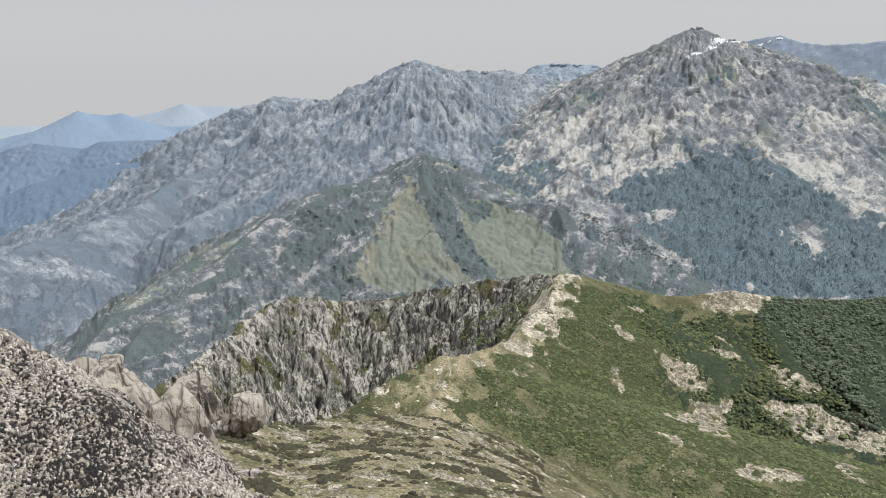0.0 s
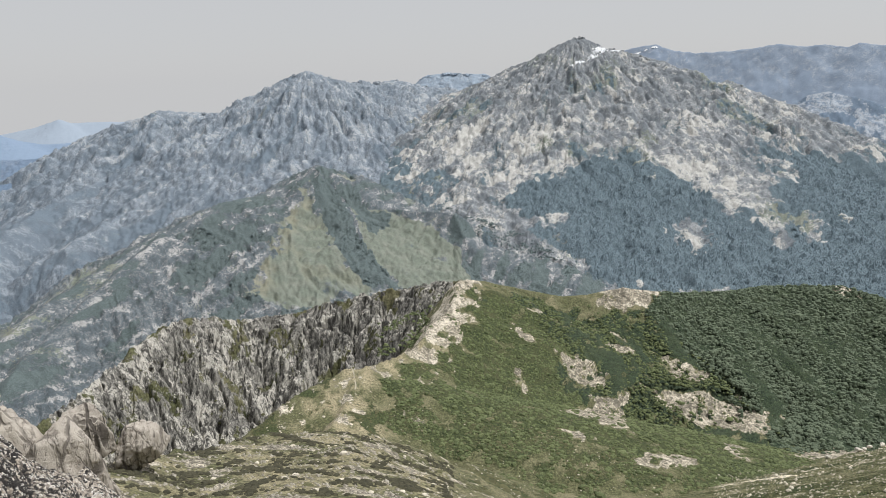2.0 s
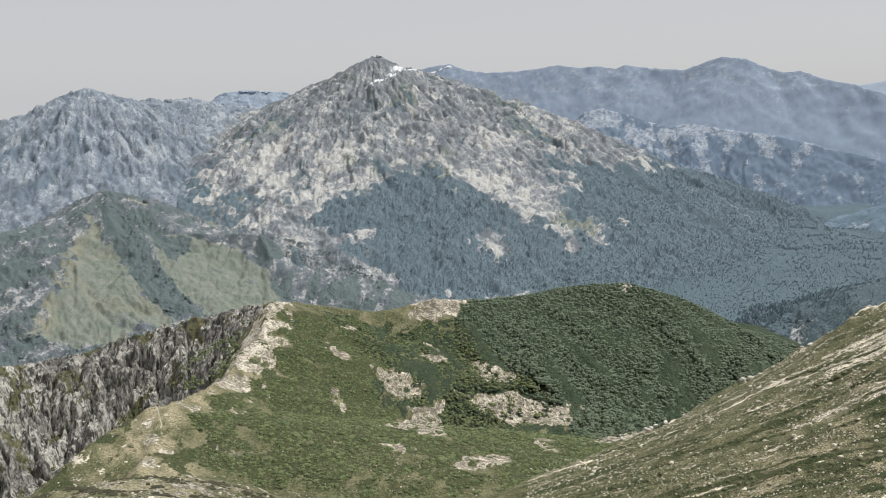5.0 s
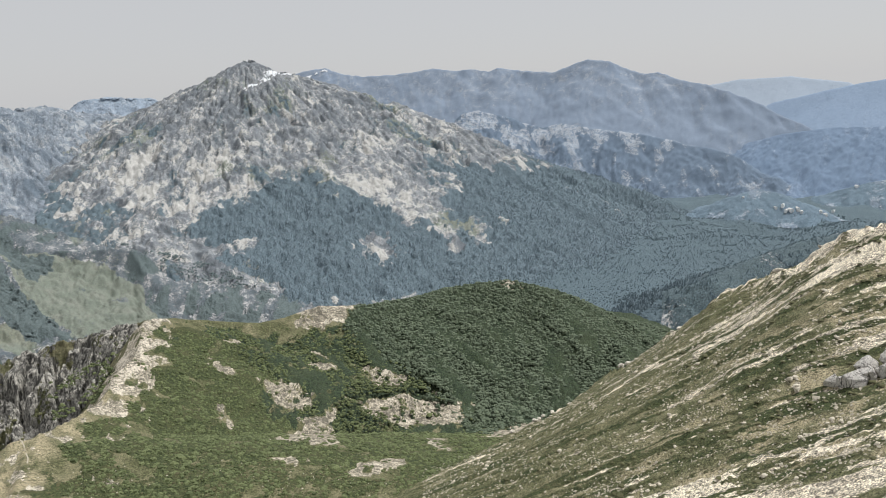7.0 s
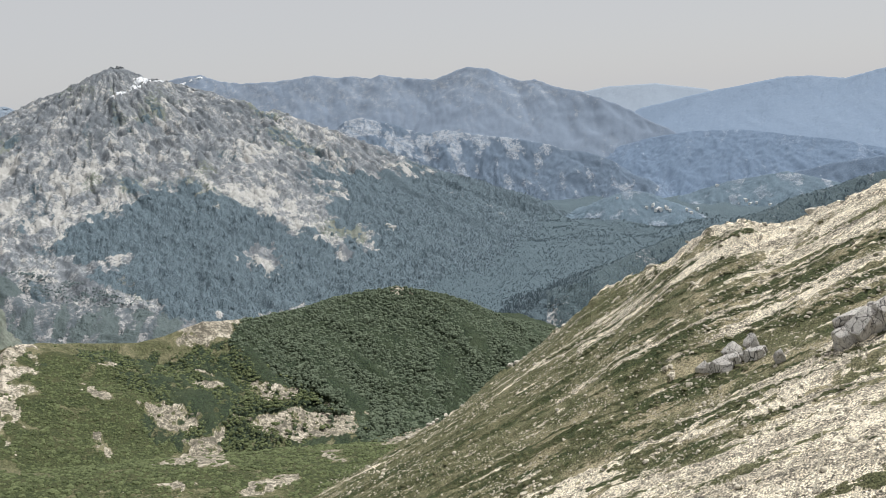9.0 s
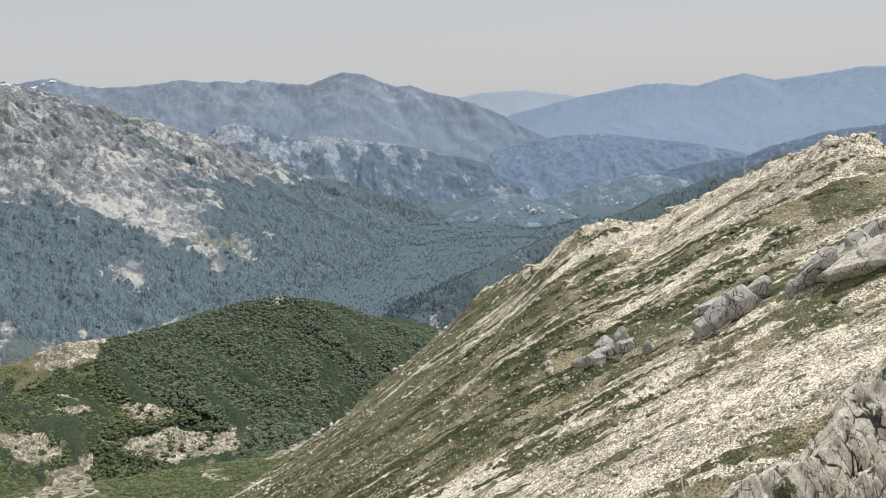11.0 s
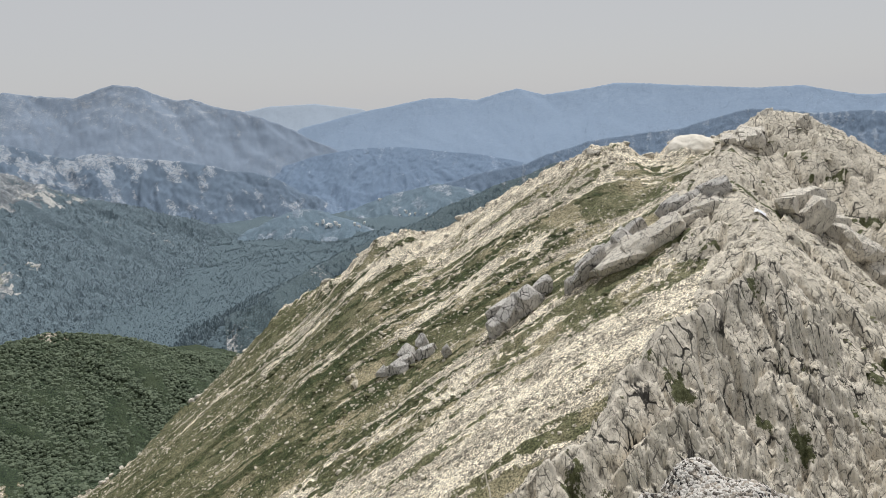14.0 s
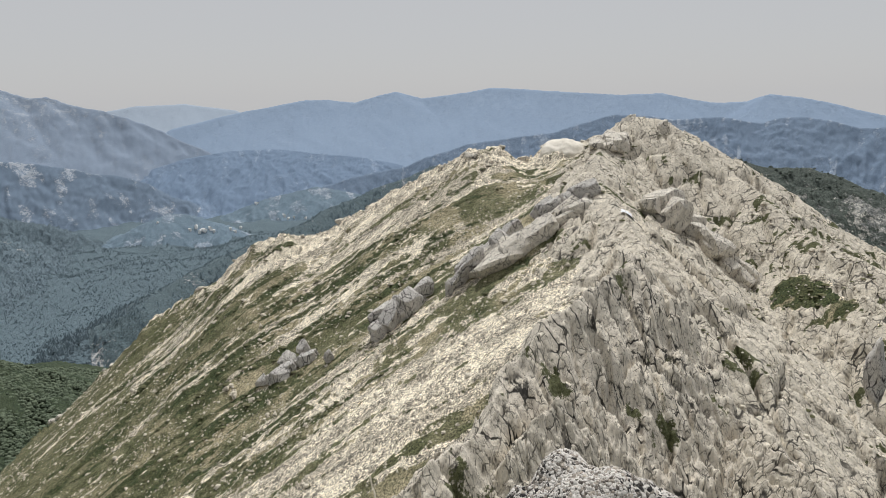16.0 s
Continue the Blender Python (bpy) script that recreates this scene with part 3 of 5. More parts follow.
# Blue-grey here is haze painted over the wall's granite and woods.
left_mat = land_material("haze_tinted_granite_wall", [(0.165, 0.200, 0.238), (0.272, 0.308, 0.345), (0.385, 0.410, 0.432)], HAZED_TURF, [(0.150, 0.192, 0.236), (0.196, 0.240, 0.282), (0.178, 0.220, 0.262)], 4.0, strata=30.0, speck=0.5, pepper=0.18, relief=2.5, facet=0.06, crack=0.3)
# Pasture, rock and gully woods greyed and blued with painted haze.
pasture_mat = land_material("haze_tinted_pasture_granite", [(0.115, 0.138, 0.152), (0.205, 0.222, 0.232), (0.420, 0.415, 0.405)], HAZED_TURF, [(0.100, 0.130, 0.132), (0.148, 0.182, 0.180), (0.135, 0.168, 0.166)], 3.0, speck=0.5, pepper=0.26, relief=2.2)
# Each distant range has its own depth of blue haze in its base colours.
range_mat = land_material("haze_tinted_far_range", [(0.205, 0.255, 0.325), (0.245, 0.292, 0.358), (0.315, 0.352, 0.402)], HAZED_TURF, [(0.200, 0.250, 0.322), (0.228, 0.280, 0.352), (0.214, 0.264, 0.336)], 7.0, speck=0.6, pepper=0.12, relief=0.5, crack=0.2, facet=0.05)
spur_mat = land_material("haze_tinted_granite_spur", [(0.190, 0.245, 0.315), (0.300, 0.345, 0.405), (0.425, 0.462, 0.510)], HAZED_TURF, [(0.152, 0.208, 0.280), (0.185, 0.242, 0.314), (0.170, 0.226, 0.298)], 5.0, speck=0.6, pepper=0.12, relief=2.0)
low_mat = land_material("haze_tinted_dark_spur", [(0.151, 0.208, 0.288), (0.214, 0.274, 0.361), (0.266, 0.321, 0.401)], HAZED_TURF, [(0.133, 0.189, 0.267), (0.159, 0.217, 0.298), (0.151, 0.208, 0.288)], 7.0, speck=0.6, pepper=0.08)
foot_mat = land_material("haze_tinted_foothill", [(0.174, 0.239, 0.331), (0.246, 0.315, 0.415), (0.306, 0.369, 0.461)], HAZED_TURF, [(0.153, 0.217, 0.307), (0.183, 0.249, 0.343), (0.174, 0.239, 0.331)], 7.0, speck=0.6, pepper=0.08)
mid_mat = land_material("haze_tinted_rocky_ridge", [(0.177, 0.239, 0.327), (0.225, 0.283, 0.364), (0.274, 0.325, 0.401)], HAZED_TURF, [(0.161, 0.222, 0.308), (0.184, 0.248, 0.335), (0.177, 0.239, 0.327)], 7.0, speck=0.6, pepper=0.08)
knoll_mat = land_material("haze_tinted_knoll", [(0.165, 0.216, 0.270), (0.251, 0.304, 0.360), (0.349, 0.392, 0.438)], HAZED_TURF, [(0.126, 0.186, 0.230), (0.169, 0.226, 0.275), (0.155, 0.212, 0.259)], 5.0, speck=0.6, pepper=0.14)
jag_mat = land_material("haze_tinted_jagged_rock", [(0.29, 0.355, 0.43), (0.325, 0.385, 0.455), (0.37, 0.425, 0.485)], HAZED_TURF, [(0.29, 0.355, 0.43), (0.32, 0.38, 0.45), (0.31, 0.37, 0.44)], 16.0, speck=0.6, pepper=0.06)
# Skyline hills: almost nothing but haze colour, flat blue then paler blue.
blue_mat = land_material("haze_tinted_blue_hills", [(0.208, 0.275, 0.37), (0.220, 0.288, 0.382), (0.228, 0.296, 0.39)], HAZED_TURF, [(0.205, 0.272, 0.367), (0.214, 0.282, 0.376), (0.222, 0.290, 0.384)], 30.0, crack=0.0, relief=0.2, pepper=0.03)
pale_mat = land_material("haze_tinted_pale_hills", [(0.292, 0.344, 0.408), (0.297, 0.348, 0.413), (0.301, 0.353, 0.417)], HAZED_TURF, [(0.292, 0.344, 0.408), (0.297, 0.348, 0.413), (0.301, 0.353, 0.417)], 30.0, crack=0.0, relief=0.1, pepper=0.02)
# Wooded ridge: rock and trees both shifted to blue for haze.
wooded_mat = land_material("haze_tinted_wooded_ridge", [(0.238, 0.287, 0.363), (0.302, 0.356, 0.427), (0.356, 0.414, 0.476)], HAZED_TURF, [(0.140, 0.196, 0.276), (0.178, 0.236, 0.314), (0.168, 0.224, 0.301)], 7.0, speck=0.6, pepper=0.1)
# Valley trees take their blue-grey from haze mixed into the colour.
valley_mat = land_material("haze_tinted_valley_wood", HAZED_ROCK, HAZED_TURF, [(0.068, 0.100, 0.118), (0.126, 0.170, 0.192), (0.100, 0.139, 0.158)], 4.0, speck=0.6, pepper=0.3)
# A nearer slope, so less haze is painted in.
side_mat = land_material("pine_slope_thin_haze", HAZED_ROCK, HAZED_TURF, [(0.060, 0.088, 0.098), (0.108, 0.145, 0.156), (0.088, 0.120, 0.130)], 4.0, speck=0.6, pepper=0.3)
back_mat = land_material("granite_among_pines", [(0.14, 0.145, 0.14), (0.27, 0.27, 0.25), (0.40, 0.385, 0.34)], HAZED_TURF, [(0.05, 0.062, 0.055), (0.085, 0.10, 0.085), (0.075, 0.09, 0.075)], 3.5)
# The plain's blue stands in for the haze above it.
plain_mat = land_material("haze_tinted_plain", [(0.16, 0.21, 0.275), (0.19, 0.24, 0.305), (0.215, 0.265, 0.325)], HAZED_TURF, [(0.13, 0.18, 0.245), (0.15, 0.20, 0.27), (0.14, 0.19, 0.255)], 20.0, crack=0.0, speck=0.6, pepper=0.06)


def tuft_material(name, dark, light, size):
    """Leaf masses: tone varies from clump to clump and within each."""
    m, t, bsdf, where = begin(name)
    isle = t.nodes.new("ShaderNodeNewGeometry").outputs["Random Per Island"]
    n = noisy(t, where, size, 4.0, 0.7)
    mix = maths(t, "ADD", maths(t, "MULTIPLY", isle, 0.55), maths(t, "MULTIPLY", ranged(t, n, 0.3, 0.7), 0.45))
    t.links.new(blend(t, mix, dark, light), bsdf.inputs["Base Color"])
    bump = socket(t, "ShaderNodeBump", Strength=0.9, Distance=size * 0.6)
    t.links.new(n, bump.inputs["Height"])
    t.links.new(bump.outputs["Normal"], bsdf.inputs["Normal"])
    return m


def lichen_material(name, black=0.5, white=0.58, size=0.05):
    """Coarse granite with crumbs and crusts of black and white lichen; size: a crumb in metres."""
    m, t, bsdf, where = begin(name)
    shake = t.nodes.new("ShaderNodeTexNoise")
    shake.inputs["Scale"].default_value, shake.inputs["Detail"].default_value = 0.7 / size, 3.0
    t.links.new(where, shake.inputs["Vector"])
    bent = t.nodes.new("ShaderNodeVectorMath")
    bent.operation = "MULTIPLY_ADD"
    bent.inputs[1].default_value = (size * 0.8,) * 3
    t.links.new(shake.outputs["Color"], bent.inputs[0])
    t.links.new(where, bent.inputs[2])
    crumbs = t.nodes.new("ShaderNodeTexVoronoi")
    crumbs.inputs["Scale"].default_value = 1.0 / size
    t.links.new(bent.outputs[0], crumbs.inputs["Vector"])
    pick = t.nodes.new("ShaderNodeSeparateColor")
    t.links.new(crumbs.outputs["Color"], pick.inputs[0])
    grit = noisy(t, where, size * 0.5, 5.0, 0.7)
    broad = noisy(t, stretched(t, where, 1, 1, 0.6, 20, 30), size * 30, 5.0, 0.65)
    col = blend(t, ranged(t, maths(t, "ADD", maths(t, "MULTIPLY", pick.outputs[1], 0.5), maths(t, "MULTIPLY", grit, 0.5)), 0.25, 0.75), (0.13, 0.112, 0.095), (0.50, 0.44, 0.365))
    dark = maths(t, "ADD", maths(t, "MULTIPLY", pick.outputs[0], 0.35), broad)
    col = blend(t, ranged(t, dark, black + 0.16, black + 0.24), col, (0.04, 0.037, 0.035))
    light = maths(t, "SUBTRACT", maths(t, "ADD", maths(t, "MULTIPLY", pick.outputs[2], 0.5), grit), maths(t, "MULTIPLY", broad, 0.4))
    col = blend(t, ranged(t, light, white, white + 0.06), col, (0.68, 0.64, 0.585))
    t.links.new(col, bsdf.inputs["Base Color"])
    bump = socket(t, "ShaderNodeBump", Strength=1.0, Distance=size * 0.9)
    lump = maths(t, "SUBTRACT", 1.0, crumbs.outputs["Distance"])
    t.links.new(maths(t, "ADD", maths(t, "MULTIPLY", grit, 0.5), maths(t, "ADD", lump, maths(t, "MULTIPLY", pick.outputs[0], 0.5))), bump.inputs["Height"])
    t.links.new(bump.outputs["Normal"], bsdf.inputs["Normal"])
    return m


beech_mat = tuft_material("beech_leaves", (0.070, 0.092, 0.062), (0.155, 0.185, 0.122), 0.8)
scrub_mat = tuft_material("alder_leaves", (0.045, 0.060, 0.027), (0.185, 0.212, 0.098), 0.5)
# Massif and valley pines: needles painted haze-blue, not their own green.
pine_mat = tuft_material("haze_tinted_far_pine", (0.130, 0.175, 0.202), (0.212, 0.267, 0.298), 2.0)
valley_pine_mat = tuft_material("haze_tinted_valley_pine", (0.105, 0.147, 0.168), (0.185, 0.238, 0.266), 3.0)
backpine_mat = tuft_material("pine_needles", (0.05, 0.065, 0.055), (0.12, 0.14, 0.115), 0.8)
# Gully leaves lifted towards blue, matching the haze painted on their ridge.
gully_mat = tuft_material("haze_tinted_gully_beech", (0.115, 0.150, 0.155), (0.185, 0.225, 0.220), 1.5)
heath_mat = tuft_material("heath_twigs", (0.06, 0.06, 0.03), (0.15, 0.145, 0.075), 0.25)
dark_heath_mat = tuft_material("brown_heath_twigs", (0.035, 0.034, 0.022), (0.095, 0.088, 0.055), 0.25)
turf_stone_mat = plain_material("weathered_granite_stone", (0.22, 0.20, 0.165), (0.50, 0.46, 0.385), 0.5)
stone_mat = plain_material("pale_granite_stone", (0.42, 0.375, 0.30), (0.72, 0.655, 0.54), 0.5)
crag_mat = face_material("jointed_pale_granite", (0.09, 0.082, 0.070), (0.45, 0.405, 0.335), (0.82, 0.745, 0.61), 4.0, 0.5)
pale_rock_mat = face_material("pale_weathered_granite", (0.12, 0.11, 0.10), (0.56, 0.515, 0.44), (0.76, 0.705, 0.61), 2.6, 0.5)
rim_rock_mat = face_material("worn_pinkish_granite", (0.12, 0.105, 0.09), (0.36, 0.32, 0.275), (0.56, 0.505, 0.435), 3.8, 0.3)
dome_mat = plain_material("smooth_pale_granite", (0.60, 0.555, 0.47), (0.76, 0.71, 0.62), 3.0, 0.12)
grey_rock_mat = face_material("grey_cracked_granite", (0.07, 0.065, 0.062), (0.42, 0.40, 0.375), (0.68, 0.645, 0.59), 2.2, 0.45)
lichen_mat = lichen_material("lichen_crusted_granite", 0.52, 0.68, 0.028)
pale_lichen_mat = lichen_material("white_lichen_granite", 0.57, 0.50, 0.022)
path_mat = plain_material("trodden_earth", (0.34, 0.305, 0.235), (0.48, 0.435, 0.345), 0.8)
snow_mat = plain_material("old_snow", (0.75, 0.77, 0.80), (0.88, 0.89, 0.90), 3.0, 0.2, 0.6)

# ---- land meshes ----


def sheet(name, x, y, z, masks, material, keep=None, zones=None):
    """A smooth-shaded mesh over a grid of places; masks: values for its attributes; keep: which cells stay."""
    rows, cols = x.shape
    index = np.arange(rows * cols).reshape(rows, cols)
    quads = np.stack([index[:-1, :-1], index[:-1, 1:], index[1:, 1:], index[1:, :-1]], -1).reshape(-1, 4)
    if keep is not None:
        quads = quads[keep.reshape(-1)]
    used = np.zeros(rows * cols, bool)
    used[quads.ravel()] = True
    renumber = np.cumsum(used) - 1
    quads = renumber[quads]
    co = np.stack([x, y, z], -1).reshape(-1, 3)[used]
    me = bpy.data.meshes.new(name)
    me.vertices.add(len(co))
    me.vertices.foreach_set("co", co.astype(np.float32).ravel())
    me.loops.add(quads.size)
    me.loops.foreach_set("vertex_index", quads.astype(np.int32).ravel())
    me.polygons.add(len(quads))
    me.polygons.foreach_set("loop_start", np.arange(0, quads.size, 4, dtype=np.int32))
    me.polygons.foreach_set("use_smooth", np.ones(len(quads), bool))
    me.update(calc_edges=True)
    for key, v in masks.items():
        at = me.attributes.new(key, "FLOAT", "POINT")
        at.data.foreach_set("value", np.broadcast_to(v, x.shape).reshape(-1)[used].astype(np.float32))
    for m in (material if isinstance(material, list) else [material]):
        me.materials.append(m)
    if zones is not None:
        me.polygons.foreach_set("material_index", (zones.reshape(-1) if keep is None else zones.reshape(-1)[keep.reshape(-1)]).astype(np.int32))
    return new(name, me)


def fan(bearings, reach):
    """Places by bearing (degrees) and reach (metres): a row of reaches, or one for each bearing."""
    reach = np.asarray(reach, float)
    if reach.ndim == 1:
        reach = np.repeat(reach[:, None], len(bearings), 1)
    b = np.radians(bearings)[None, :]
    return reach * np.sin(b), reach * np.cos(b)


def crest_reach(crest, bearings):
    at = sorted((math.degrees(math.atan2(x, y)), math.hypot(x, y)) for x, y, z in crest)
    return np.interp(bearings, [a for a, r in at], [r for a, r in at])


def offsets(front, behind, n_front, n_behind, power=1.5):
    return np.concatenate([-front * np.linspace(1, 0, n_front, endpoint=False) ** power, behind * np.linspace(0, 1, n_behind) ** power])


def cells(a):
    return (a[:-1, :-1] | a[:-1, 1:] | a[1:, 1:] | a[1:, :-1])


def radiating(x, y, hub):
    """Coordinates round a peak: across the fall and down it."""
    down = np.hypot(x - hub[0], y - hub[1])
    return np.arctan2(x - hub[0], hub[1] - y) * 700, down


def fluting(x, y, hub):
    """Ribs of rock that run down from a peak: crests above 0, hollows below."""
    across, down = radiating(x, y, hub)
    across = across + 60 * fractal(x, y, 400, 2, 52)
    return ridged(across / 34 + 0.9 * fractal(x, y, 90, 3, 55), down / 190, 1, 4, 56) - 0.66


def relief(crests, rough, gully, warp=0.0, bend=1e9, crag=0.15, hub=None):
    """The height of a range over its crest lines, and the distance from the crest, as a function of place.
    crests: (points, slope on the left, slope on the right); rough: metres of rock relief; gully: (spacing, depth as a share of the fall)."""
    size, depth = gully

    def height(x, y):
        wx, wy = warp * fractal(x, y, size * 1.5, 3, 41), warp * fractal(x, y, size * 1.5, 3, 47)
        z, fall = np.full(x.shape, -1e9), np.zeros(x.shape)
        for points, left, right in crests:
            h, s, d = tent(x + wx, y + wy, points, left, right, bend)
            up = h > z
            z, fall = np.where(up, h, z), np.where(up, d, fall)
        r = np.hypot(x, y)
        across = np.arctan2(x, y) * r.mean() + 1.2 * size * fractal(x, y, size * 5, 2, 52)
        down = r
        if hub:
            across, down = radiating(x, y, hub)
            across = across + 0.5 * size * fractal(x, y, size * 4, 2, 52)
        carve = ridged(across / size, down / (3.0 * size), 1, 4, 60) - 0.62
        if hub:
            carve = 0.5 * carve * step(80, 500, down) + 0.8 * (ridged(x + 60 * fractal(x, y, 150, 2, 53), y, size * 1.6, 4, 54) - 0.62)
        z = z + depth * np.minimum(fall, 1.6 * size) * carve * (1 - 0.75 * step(4 * size, 7 * size, fall))
        if hub:
            z = z + (14 + 22 * step(-320, -180, z)) * fluting(x, y, hub) * np.clip(fall / 60, 0.25, 1)
        near = np.clip(fall / (6 * rough + 1), crag, 1)
        z = z + near * rough * (1.6 * (ridged(x, y, rough * 9, 5, 71) - 0.6) + 0.7 * fractal(x, y, rough * 2.2, 4, 77, 0.6))
        return z, fall
    return height


def mountain(name, height, crest, b0, b1, b_step, front, behind, n_front, n_behind, paint, material, floor=None, power=1.2):
    """A range as a sheet from its height(), reaching in front of and behind the crest."""
    bearings = np.arange(b0, b1, b_step)
    reach = crest_reach(crest, bearings)[None, :] + offsets(front, behind, n_front, n_behind, power)[:, None]
    x, y = fan(bearings, reach)
    z, fall = height(x, y)
    masks = paint(x, y, z, fall)
    keep = None
    if floor is not None:
        keep = cells(z > floor(x, y) - 6)
    return sheet(name, x, y, z, masks, material, keep)


# ---- the ground ----
bearings = np.concatenate([np.arange(-37, 113, 0.25), np.arange(113, 323.1, 6.0)])
reach = np.concatenate([[0.01], np.geomspace(0.6, 60, 60, endpoint=False), np.geomspace(60, 620, 180, endpoint=False), np.geomspace(620, 3000, 80, endpoint=False), np.geomspace(3000, 4990, 10)])
gx, gy = fan(bearings, reach)
gz = land(gx, gy)
gr = np.hypot(gx, gy)


def ground_cover(x, y):
    """How green and how shrubby the ground is."""
    r, bearing = np.hypot(x, y), np.degrees(np.arctan2(x, y))
    streak = fractal(0.8 * x + 0.6 * y, (0.8 * y - 0.6 * x) * 2.5, 26, 5, 90)
    scrubby = step(3, 12, bearing + 5 * fractal(x, y, 40, 3, 91)) * step(230, 320, r + 40 * fractal(x, y, 50, 3, 92))
    bald = areas(x, y, BARE_GROUND, 2.0, 5.0, 9, 94)
    bald = bald * step(-0.55, -0.25, fractal(x, y, 5, 3, 98))
    hedge = step(5.5, 3.0, away_from(x, y, [(px, py + 6) for px, py in HEDGE]) + 3 * fractal(x, y, 14, 3, 196))
    strip = step(6.0, 2.5, away_from(x, y, HEDGE) + 4 * fractal(x, y, 10, 3, 197)) * step(-0.1, 0.25, fractal(x, y, 18, 3, 198))
    bald = np.maximum(bald, 0.8 * strip * (1 - hedge))
    crest = step(13, 3, away_from(x, y, CREST_SPUR[2:8]) + 5 * fractal(x, y, 15, 3, 93))
    near = step(60, 20, r)
    calm = step(120, 180, r) * (1 - step(450, 600, r))
    green = 0.62 + 0.16 * calm + (0.40 - 0.2 * calm - 0.15 * near) * streak + 0.3 * scrubby - 1.0 * bald - 0.25 * crest + 0.10 * near
    wood = 0.18 + 0.5 * fractal(0.8 * x + 0.6 * y, (0.8 * y - 0.6 * x) * 2.0, 18, 4, 95) + 0.6 * scrubby - 1.0 * bald - 0.5 * crest + 0.5 * hedge
    far = 0.9 + 0.3 * fractal(x, y, 180, 4, 96)
    dry = step(20, 4, away_from(x, y, CREST_SPUR[2:8]) + 12 * fractal(x, y, 16, 4, 97)) + 0.35 * step(0.0, 0.6, streak)
    dry = dry * step(-0.35, 0.15, fractal(x, y, 9, 4, 99))
    spur = step(60, 35, away_from(x, y, CREST_SPUR[1:])) * step(100, 140, r)
    mats = fractal(0.9 * x + 0.45 * y, (0.9 * y - 0.45 * x) / 2.2, 9, 5, 192)
    green = green + spur * (0.55 * mats + 0.3 * fractal(x, y, 3, 3, 193))
    wood = wood + spur * (0.30 + 0.75 * fractal(0.9 * x + 0.45 * y, (0.9 * y - 0.45 * x) / 2.0, 12, 5, 194) - 0.35 * crest)
    rocky = step(24, 8, away_from(x, y, CREST_SPUR[:3]) + 18 * fractal(x, y, 7, 4, 188))
    green, wood = green - 0.7 * rocky, wood - 0.7 * rocky
    shoulder = step(130, 112, r) * step(12, 4, bearing)
    band = fractal(0.75 * x - 0.3 * y, 0.4 * x + 0.9 * y, 4.5, 5, 186)
    green = green + shoulder * (0.74 + 0.8 * band + 0.5 * fractal(x, y, 3, 3, 189) - green)
    wood = wood - 0.3 * shoulder
    dry = np.maximum(dry, 0.7 * shoulder * step(-0.3, 0.4, fractal(x, y, 12, 4, 187)))
    return green + 0.4 * np.minimum(dry, 1), np.where(r > 560, far, wood), bald, np.clip(dry, 0, 1)


green, wood, bald, dry = ground_cover(gx, gy)
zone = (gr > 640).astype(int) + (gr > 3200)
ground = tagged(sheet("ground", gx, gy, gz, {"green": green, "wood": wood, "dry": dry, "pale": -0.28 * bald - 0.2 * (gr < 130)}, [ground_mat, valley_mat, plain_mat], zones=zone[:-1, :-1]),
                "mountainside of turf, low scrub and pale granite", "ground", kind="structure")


def across_slope(x, y):
    """The way across the streaks of the granite ridge, which curve as they run down its flank."""
    return 0.87 * (x + 0.13 * y + 0.0028 * y * np.maximum(y, 0))


def along_fall(x, y, size, stretch, octaves, seed):
    """Streaks that run down the slope of the granite ridge."""
    return fractal(1.05 * y / stretch, across_slope(x, y), size, octaves, seed)


def blocks(x, y, size, seed):
    """Flat-topped blocks split by joints: height 0 to 1 and the distance to a joint."""
    best, second = np.full(x.shape, 9.0), np.full(x.shape, 9.0)
    level = np.zeros(x.shape)
    ix, iy = np.floor(x / size), np.floor(y / size)
    for dx in (-1, 0, 1):
        for dy in (-1, 0, 1):
            cx, cy = ix + dx, iy + dy
            d = np.hypot(x / size - cx - hashed(cx, cy, seed), y / size - cy - hashed(cx, cy, seed + 1))
            first = d < best
            second = np.where(first, best, np.minimum(second, d))
            level = np.where(first, hashed(cx, cy, seed + 2), level)
            best = np.where(first, d, best)
    return level, second - best


SIDE = [*CREST_SHOULDER_TOP[::-1], *CREST_SHOULDER[::-1]]


def jointed(x, y, size, seed, turn=0.35, long=1.6):
    """Blocks cut by two sets of joints: steps between them and grooves at the joints, about -1 to 1."""
    u, v = x * math.cos(turn) + y * math.sin(turn), y * math.cos(turn) - x * math.sin(turn)
    u, v = u + 0.35 * size * fractal(x, y, 2.5 * size, 3, seed + 5), v + 0.35 * size * fractal(x, y, 2.5 * size, 3, seed + 8)
    level, joint = blocks(u / long, v, size, seed)
    return 1.3 * (level - 0.5) - 0.8 * step(0.16, 0.0, joint)


